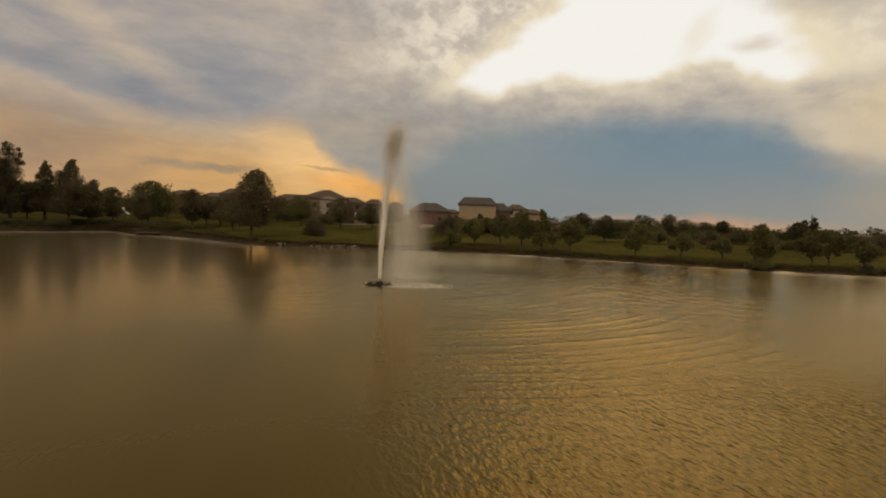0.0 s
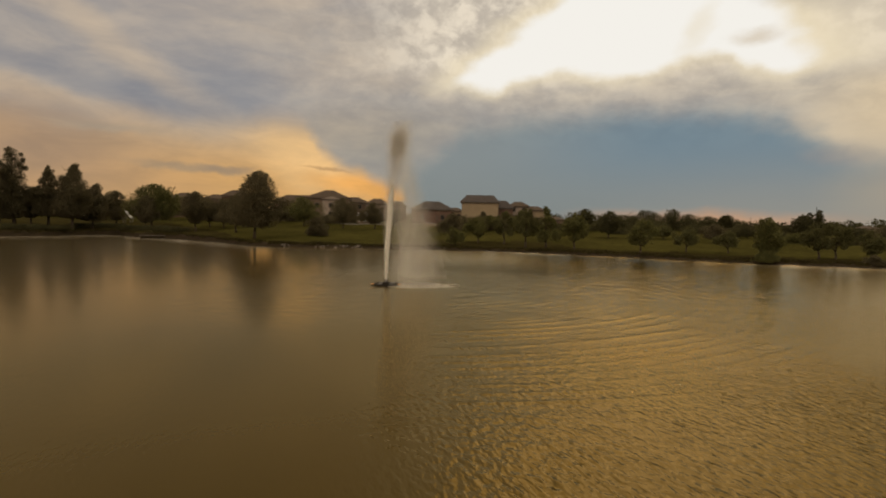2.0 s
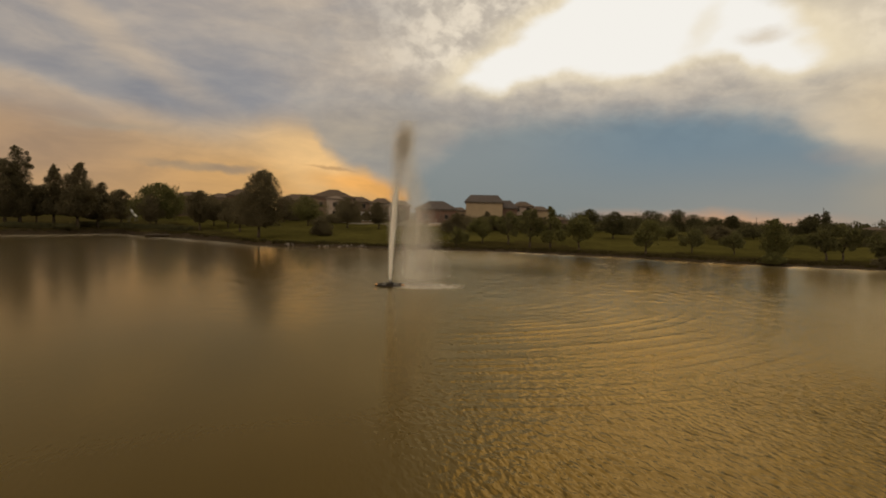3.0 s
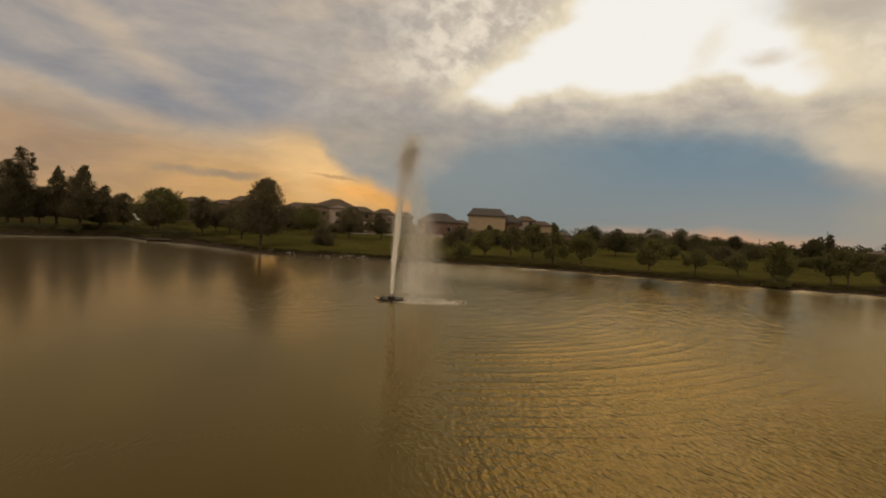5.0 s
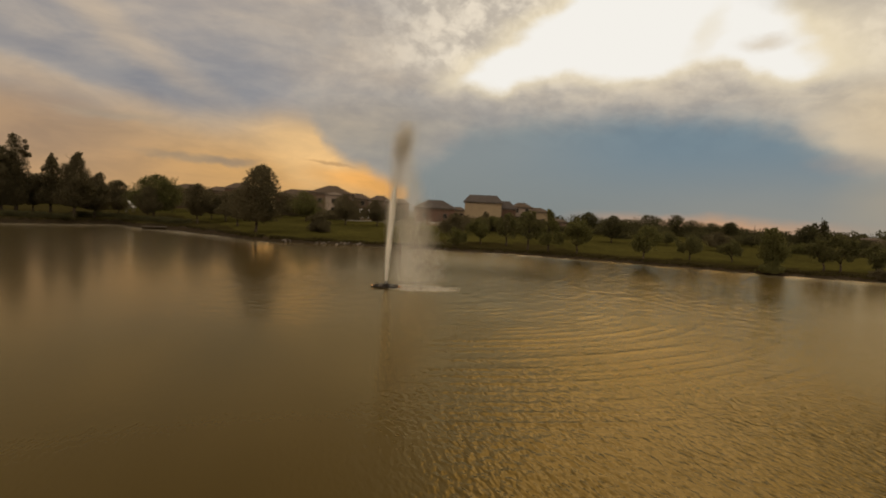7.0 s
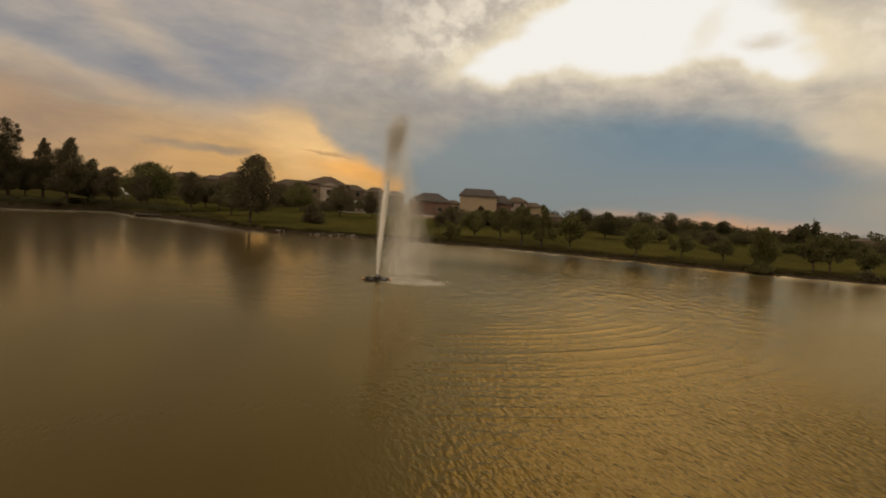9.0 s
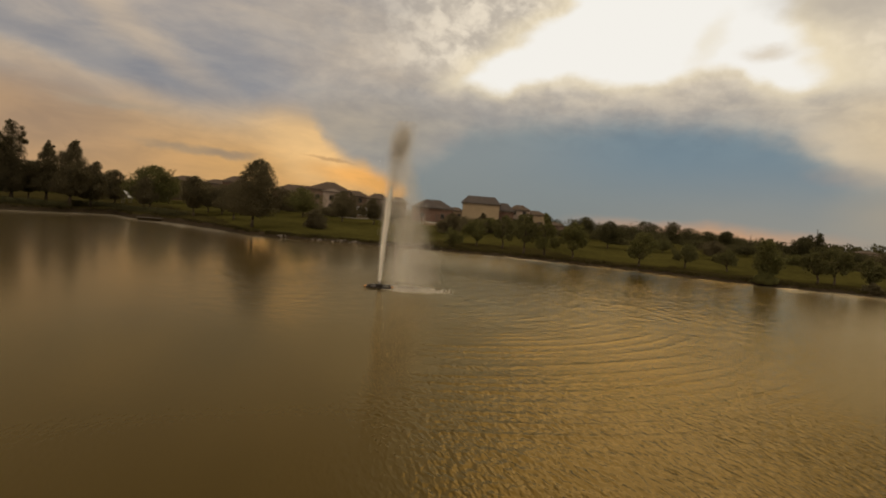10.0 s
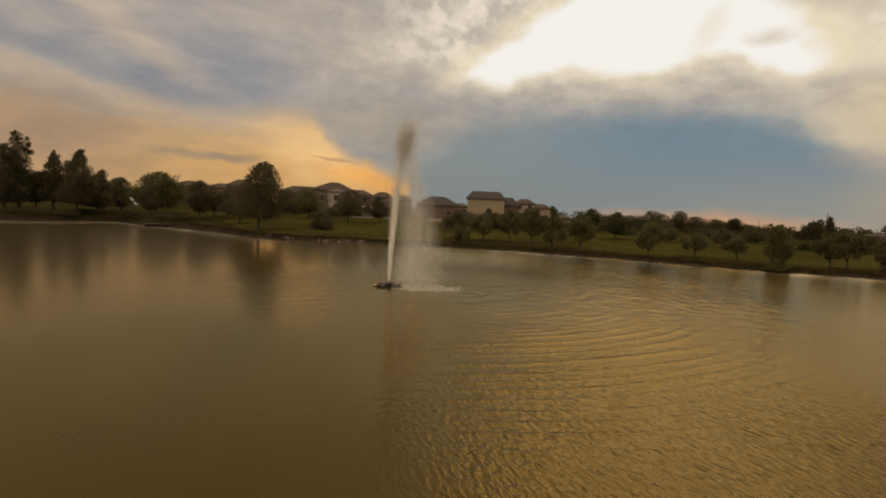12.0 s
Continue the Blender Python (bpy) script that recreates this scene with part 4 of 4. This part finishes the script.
def build_jet():
    rng = np.random.default_rng(5)
    at = empty("water_jet", (FX, FY, 0.4))
    # solid core: a lumpy column that frays towards the top
    rings, sides = 90, 14
    verts, faces = [], []
    for i in range(rings):
        q = i / (rings - 1)
        z = q * 6.4
        r0 = (0.085 + 0.15 * q ** 0.8) * (1 - max(0, (q - 0.75) / 0.25) ** 2 * 0.75)
        lean = 0.010 * z + 0.0065 * z * z
        for j in range(sides):
            a = 2 * math.pi * j / sides
            r = r0 * (1 + 0.28 * noise.noise(Vector((math.cos(a) * 1.6, math.sin(a) * 1.6, z * 1.1))) + 0.12 * noise.noise(Vector((math.cos(a) * 4, math.sin(a) * 4, z * 5))))
            verts.append((lean + r * math.cos(a), r * math.sin(a), z))
    for i in range(rings - 1):
        for j in range(sides):
            faces.append((i * sides + j, i * sides + (j + 1) % sides, (i + 1) * sides + (j + 1) % sides, (i + 1) * sides + j))
    from_arrays("jet_core", verts, faces, SPRAY, at, "dense white core of the jet", smooth=True)
    # rising drops
    n = 34000
    q = rng.random(n) ** 0.9
    z = q * (JET - 0.5) * (0.84 + 0.16 * rng.random(n) ** 1.5)
    spread = 0.05 + 0.020 * z + 0.0014 * z * z
    fork = np.where(rng.random(n) < 0.5, -0.5, 1.0) * 0.30 * np.clip((z - 6.5) / 3.0, 0, 1)
    p = np.stack([0.010 * z + 0.0055 * z * z + fork + rng.normal(size=n) * spread, rng.normal(size=n) * spread, z], 1)
    way = np.stack([0.02 * z, 0 * z, 1 + 0 * z], 1) + rng.normal(size=(n, 3)) * 0.06
    tagged(drops("rising_spray", p, way, 0.004 + 0.006 * rng.random(n), SPRAY, at), kind="stuff")
    # falling curtain, blown aside by the breeze
    n = 80000
    top = JET - 0.5 - np.abs(rng.normal(size=n)) * 1.3
    g = 9.81
    t = np.sqrt(2 * top / g) * np.sqrt(rng.random(n))
    z = top - 0.5 * g * t * t * 0.98
    push = 0.35 + 1.6 * rng.random(n) ** 1.4
    x = 0.010 * top + 0.0055 * top * top + rng.normal(size=n) * 0.30 + push * (0.45 * t + 0.62 * t * t)
    y = rng.normal(size=n) * (0.25 + 0.30 * t) - 0.25 * t
    # strands: pull the drops towards a few falling ropes of water
    rope = np.round(push * 4.5) / 4.5
    pull = np.where(rng.random(n) < 0.35, 0.75, 0.0)
    x = x + pull * (rope - push) * (0.45 * t + 0.62 * t * t)
    p = np.stack([x, y, np.maximum(z, -0.35)], 1)
    way = np.stack([push * 0.9, 0 * t, -g * np.maximum(t, 0.2)], 1) + rng.normal(size=(n, 3)) * 0.4
    tagged(drops("falling_spray", p, way, 0.0028 + 0.0034 * rng.random(n) ** 1.5, SPRAY, at, "fine mist and drops drifting off the jet"), kind="stuff")
    # the crown of the jet, where it turns over
    n = 26000
    w = rng.normal(size=(n, 3)) * np.array([0.34, 0.30, 0.66])
    z = JET - 1.35 + w[:, 2]
    p = np.stack([0.010 * z + 0.0075 * z * z + w[:, 0] * (0.8 + 0.12 * (z - 8)), w[:, 1], np.minimum(z, JET - 0.15 + 0.25 * rng.random(n))], 1)
    tagged(drops("crown_spray", p, rng.normal(size=(n, 3)) + np.array([0.4, 0, 0]), 0.005 + 0.006 * rng.random(n), SPRAY, at), kind="stuff")
    # sheets of fine mist that fall beside the jet
    for i in range(5):
        cols, rows = 30, 36
        verts, faces, thick = [], [], []
        top = JET - 0.9 - 0.55 * i
        for a in range(cols):
            u = a / (cols - 1)
            push = (1.25 + 0.16 * i) * u
            for b in range(rows):
                v = b / (rows - 1)
                z = top * (1 - v ** 1.2)
                x = 0.010 * top + 0.0055 * top * top - 0.25 + push * (0.45 + 1.15 * v ** 0.35 + 0.55 * v)
                y = (i - 2) * 0.28 + 0.22 * math.sin(5 * u + i * 2) - 0.3 * v
                verts.append((x, y, z - 0.38 * v))
                thick.append(0.185 * math.sin(math.pi * min(1, max(0, u))) ** 0.8 * min(1, v / 0.10) * min(1.0, 0.45 + 0.9 * v) * min(1, (1 - v) / 0.06 + 0.25))
        for a in range(cols - 1):
            for b in range(rows - 1):
                k = a * rows + b
                faces.append((k, k + rows, k + rows + 1, k + 1))
        veil = from_arrays("mist_veil", verts, faces, VEIL, at, "thin pale sheet of falling mist", smooth=True)
        veil.data.attributes.new("thickness", "FLOAT", "POINT").data.foreach_set("value", thick)
    return tagged(at, "tall white jet with mist drifting aside", "water jet")


build_jet()


def build_foam():
    rng = np.random.default_rng(8)
    verts, faces = [], []
    n = 1400
    for i in range(n):
        far = rng.random() ** 0.6
        a = rng.random() * 6.283
        x = SPLASH[0] - 0.1 + 2.3 * far * math.cos(a) + 0.4 * rng.normal()
        y = SPLASH[1] + 0.3 + 1.6 * far * math.sin(a) + 0.2 * rng.normal()
        r = 0.018 + 0.042 * rng.random() ** 2
        k = len(verts)
        for j in range(5):
            b = 1.2566 * j + rng.random() * 0.6
            verts.append((x + r * math.cos(b) * 1.6, y + r * math.sin(b), 0.0))
        verts.append((x, y, r * 0.5 + 0.008))
        for j in range(5):
            faces.append((k + j, k + (j + 1) % 5, k + 5))
    ob = from_arrays("foam", verts, faces, FOAM)
    return tagged(ob, "white foam where the jet falls back on the water", "foam", kind="stuff")


build_foam()


# ---- along the shore ----
def build_shore_grass():
    rng = np.random.default_rng(12)
    verts, faces = [], []
    for i in range(9000):
        a = -46 + 92 * rng.random()
        d = 1.0 + 2.6 * rng.random() ** 2
        if noise.noise(Vector((a * 0.9, d * 0.5, 4))) < -0.45:
            continue
        r = shore(a) + d
        x, y, z = r * math.sin(radians(a)), r * math.cos(radians(a)), height(a, d) - 0.05
        tall = 0.16 + 0.34 * rng.random() * (0.6 + noise.noise(Vector((a * 0.5, 0, 1))))
        for b in range(3):
            ang = rng.random() * 6.283
            u = Vector((math.cos(ang), math.sin(ang), 0)) * (0.05 + 0.05 * rng.random())
            lean = Vector((rng.normal() * 0.12, rng.normal() * 0.12, max(0.12, tall * (0.7 + 0.5 * rng.random()))))
            p, k = Vector((x, y, z)), len(verts)
            verts += [p - u, p + u, p + lean * 0.6 + u * 0.7, p + lean]
            faces += [(k, k + 1, k + 2), (k, k + 2, k + 3)]
    ob = from_arrays("shore_grass", verts, faces, REED)
    return tagged(ob, "long rough grass along the water's edge", "grass", kind="stuff")


build_shore_grass()


def stone(a, d, size, seed):
    r = shore(a) + d
    x, y = r * math.sin(radians(a)), r * math.cos(radians(a))
    bm = bmesh.new()
    bmesh.ops.create_icosphere(bm, subdivisions=2, radius=1)
    rng = np.random.default_rng(seed)
    sx, sy, sz = size * (0.9 + 0.7 * rng.random()), size * (0.6 + 0.4 * rng.random()), size * (0.28 + 0.2 * rng.random())
    for v in bm.verts:
        k = 1 + 0.30 * noise.noise(v.co * 1.3 + Vector((seed, 0, 0)))
        v.co = Vector((v.co.x * sx * k, v.co.y * sy * k, v.co.z * sz * k))
    ob = part("shore_stone", bm, STONE)
    ob.matrix_world = pose(x, y, height(a, d) + sz * 0.25, 0, 0, rng.random() * 360)
    return tagged(ob, "pale weathered stone lying at the water's edge", "stone", "shore stones")


rs = random.Random(4)
for i in range(26):
    stone(-13.6 + 5.2 * rs.random(), 0.1 + 1.2 * rs.random() ** 1.5, 0.12 + 0.20 * rs.random() ** 1.5, i)
for i in range(5):
    stone(-17.0 + 1.3 * rs.random(), 0.2 + 0.7 * rs.random(), 0.16 + 0.18 * rs.random(), 40 + i)


def build_path():
    """A concrete footpath that runs along the top of the slope."""
    verts, faces = [], []
    k = 0
    for i in range(150):
        a = -13.5 + 15.5 * i / 149
        d = 60 + 1.5 * math.sin(a * 0.4) + 1.0 * math.sin(a * 0.9 + 1)
        for dd in (0, 1.9):
            r = 88 + d + dd
            x, y = r * math.sin(radians(a)), r * math.cos(radians(a))
            z = ground_at(x, y)
            verts += [(x, y, z - 0.1), (x, y, z + 0.12)]
        if i:
            b = 4 * i
            p = b - 4
            faces += [(p + 1, b + 1, b + 3, p + 3), (p, b, b + 1, p + 1), (p + 3, b + 3, b + 2, p + 2)]
    ob = from_arrays("footpath", verts, faces, CONCRETE)
    return tagged(ob, "pale concrete footpath along the grass slope", "path", kind="structure")


build_path()


def far_woods():
    rng = np.random.default_rng(31)
    vs, fs, k = [], [], 0
    for i in range(330):
        a = -50 + 104 * rng.random() ** 0.75
        if -22 < a < 11 and rng.random() < 0.75:
            continue
        r = 225 + 130 * rng.random()
        x, y = r * math.sin(radians(a)), r * math.cos(radians(a))
        tall = 3.4 + 4.2 * rng.random() ** 1.5
        v, f = crown_mesh(1000 + i, tall, tall * (1.0 + 0.5 * rng.random()), tall * 0.05, "round", 0.45, 370)
        vs.append(v + np.array([x, y, ground_at(x, y) - 0.2]))
        fs.append(f + k)
        k += len(v)
    ob = from_arrays("far_woods", np.concatenate(vs), np.concatenate(fs), LEAF_FAR)
    return tagged(ob, "dark belt of distant woods on the horizon", "woods", kind="stuff")


far_woods()


# ---- outfall and play slide on the far bank ----
def build_headwall():
    a0, d = -27.6, 0.6
    r = shore(a0) + d
    x, y = r * math.sin(radians(a0)), r * math.cos(radians(a0))
    at = empty("culvert_headwall", (x, y, -0.45), 35)
    part("wall", boxed((9.0, 0.5, 1.5), (0, 0, 0.25), 0.04), EARTH, at, "dark stained wall")
    part("coping", boxed((9.3, 0.7, 0.10), (0, 0, 1.05), 0.03), STONE, at, "pale concrete coping")
    bm = bmesh.new()
    rod(bm, (1.8, -0.1, 0.3), (1.8, -0.75, 0.28), 0.42, 0.42, 20)
    part("pipe", bm, CONCRETE, at)
    part("mouth", rod(bmesh.new(), (1.8, -0.72, 0.28), (1.8, -0.77, 0.28), 0.34, 0.34, 20), BLACK_PLASTIC, at)
    part("apron", boxed((2.6, 1.6, 0.16), (3.6, -0.9, 0.34), 0.03), CONCRETE, at)
    return tagged(at, "stained concrete culvert headwall at the water's edge", "headwall")


build_headwall()


def build_slide(x, y, turn):
    at = empty("playground_slide", (x, y, ground_at(x, y)), turn)
    bm = bmesh.new()
    m = Matrix.Translation((0.0, 0, 1.15)) @ Matrix.Rotation(radians(42), 4, "Y")
    bmesh.ops.create_cube(bm, size=1, matrix=m @ Matrix.Diagonal((2.7, 0.62, 0.06, 1)))
    for sy in (-0.33, 0.33):
        bmesh.ops.create_cube(bm, size=1, matrix=m @ Matrix.Translation((0, sy, 0.12)) @ Matrix.Diagonal((2.7, 0.05, 0.28, 1)))
    box(bm, (1.1, 0.62, 0.06), (1.45, 0, 0.26))
    part("chute", bm, WHITE_PAINT, at, "white moulded chute")
    part("platform", boxed((0.8, 0.8, 0.08), (-1.35, 0, 2.05), 0.01), STEEL, at)
    for sx in (-1.7, -1.0):
        for sy in (-0.36, 0.36):
            part("leg", rod(bmesh.new(), (sx, sy, -0.2), (sx, sy, 2.9 if sx < -1.2 else 2.1), 0.05, 0.05, 8), STEEL, at)
    for i in range(6):
        part("rung", rod(bmesh.new(), (-1.74, -0.36, 0.3 + 0.3 * i), (-1.74, 0.36, 0.3 + 0.3 * i), 0.025, 0.025, 8), STEEL, at)
    for p in at.children:
        p.location.z += 1.3
    for sx in (-1.7, 1.2):
        for sy in (-0.36, 0.36):
            part("post", rod(bmesh.new(), (sx, sy, -0.2), (sx, sy, 1.6), 0.06, 0.06, 8), STEEL, at)
    part("deck", boxed((3.6, 1.0, 0.10), (-0.2, 0, 1.33), 0.01), STEEL, at)
    return tagged(at, "white playground slide on a raised steel frame among the trees", "slide")


build_slide(-92.5, 156.7, -20)


# ---- poles and a leafless tree on the skyline ----
def utility_pole(x, y, tall, arm):
    at = empty("utility_pole", (x, y, ground_at(x, y)))
    part("pole", rod(bmesh.new(), (0, 0, -0.5), (0, 0, tall), 0.11, 0.06, 10), BARK, at)
    if arm:
        part("crossarm", boxed((2.4, 0.12, 0.14), (0, 0, tall - 0.6), 0.01), BARK, at)
        for ox in (-1.05, -0.35, 0.35, 1.05):
            part("insulator", rod(bmesh.new(), (ox, 0, tall - 0.53), (ox, 0, tall - 0.33), 0.05, 0.035, 8), STEEL, at)
    return tagged(at, "slim weathered wooden utility pole beyond the trees", "pole", "utility poles")


utility_pole(83.3, 116.7, 7.5, False)
utility_pole(103.7, 175.7, 5.6, False)
utility_pole(118.7, 180.7, 4.8, True)
utility_pole(125.2, 185.7, 5.4, True)


def bare_tree(x, y, tall):
    at = empty("bare_tree", (x, y, ground_at(x, y)))
    part("trunk", trunk_mesh(901, tall, tall * 0.3, 0.10, tall * 0.45, "tall"), BARK, at, smooth=True)
    rng = np.random.default_rng(9)
    bm = bmesh.new()
    for i in range(40):
        z = tall * (0.45 + 0.5 * rng.random())
        a, out = rng.random() * 6.283, tall * 0.16 * (0.4 + rng.random())
        q = Vector((math.cos(a) * out * 0.4, math.sin(a) * out * 0.4, z - out * 0.4))
        rod(bm, q, q + Vector((math.cos(a) * out, math.sin(a) * out, out * (0.6 + rng.random()))), 0.03, 0.012, 5)
    part("twigs", bm, BARK, at)["kind"] = "stuff"
    return tagged(at, "leafless tree with thin bare twigs", "tree")


bare_tree(-78.2, 152.7, 10.1)


# ---- pale low walls in front of the houses ----
def garden_wall(x, y, length, tall, turn):
    at = empty("garden_wall", (x, y, ground_at(x, y)), turn)
    part("wall", boxed((length, 0.30, tall + 0.4), (0, 0, tall / 2 - 0.2), 0.02), WALL_BEIGE, at)
    part("coping", boxed((length + 0.2, 0.44, 0.12), (0, 0, tall + 0.06), 0.02), WHITE_PAINT, at, "white painted coping")
    for ox in (-length / 2, length / 2):
        part("pier", boxed((0.45, 0.45, tall + 0.5), (ox, 0, tall / 2), 0.02), WALL_BEIGE, at)
    return tagged(at, "low pale garden wall with a white coping", "wall", "garden walls")


garden_wall(-21.7, 148.7, 3.2, 0.8, 4)
garden_wall(-2.0, 142.7, 4.6, 0.6, 0)
garden_wall(-45.4, 150.7, 2.0, 0.5, 8)


def porch(x, y, w, turn):
    at = empty("porch", (x, y, ground_at(x, y)), turn)
    part("roof", boxed((w + 0.6, 2.6, 0.16), (0, 0, 2.75), 0.02), ROOF_BROWN, at)
    part("beam", boxed((w + 0.3, 0.2, 0.32), (0, -1.1, 2.50), 0.02), WHITE_PAINT, at, "white painted beam")
    for i in range(4):
        part("post", boxed((0.18, 0.18, 2.7), (-w / 2 + w * i / 3, -1.1, 1.1), 0.02), WHITE_PAINT, at)
    part("floor", boxed((w + 0.6, 2.6, 0.5), (0, 0, 0.0), 0.02), CONCRETE, at)
    return tagged(at, "open porch with a white beam and posts", "porch", "porches")


porch(-23.2, 160.7, 4.2, 4)
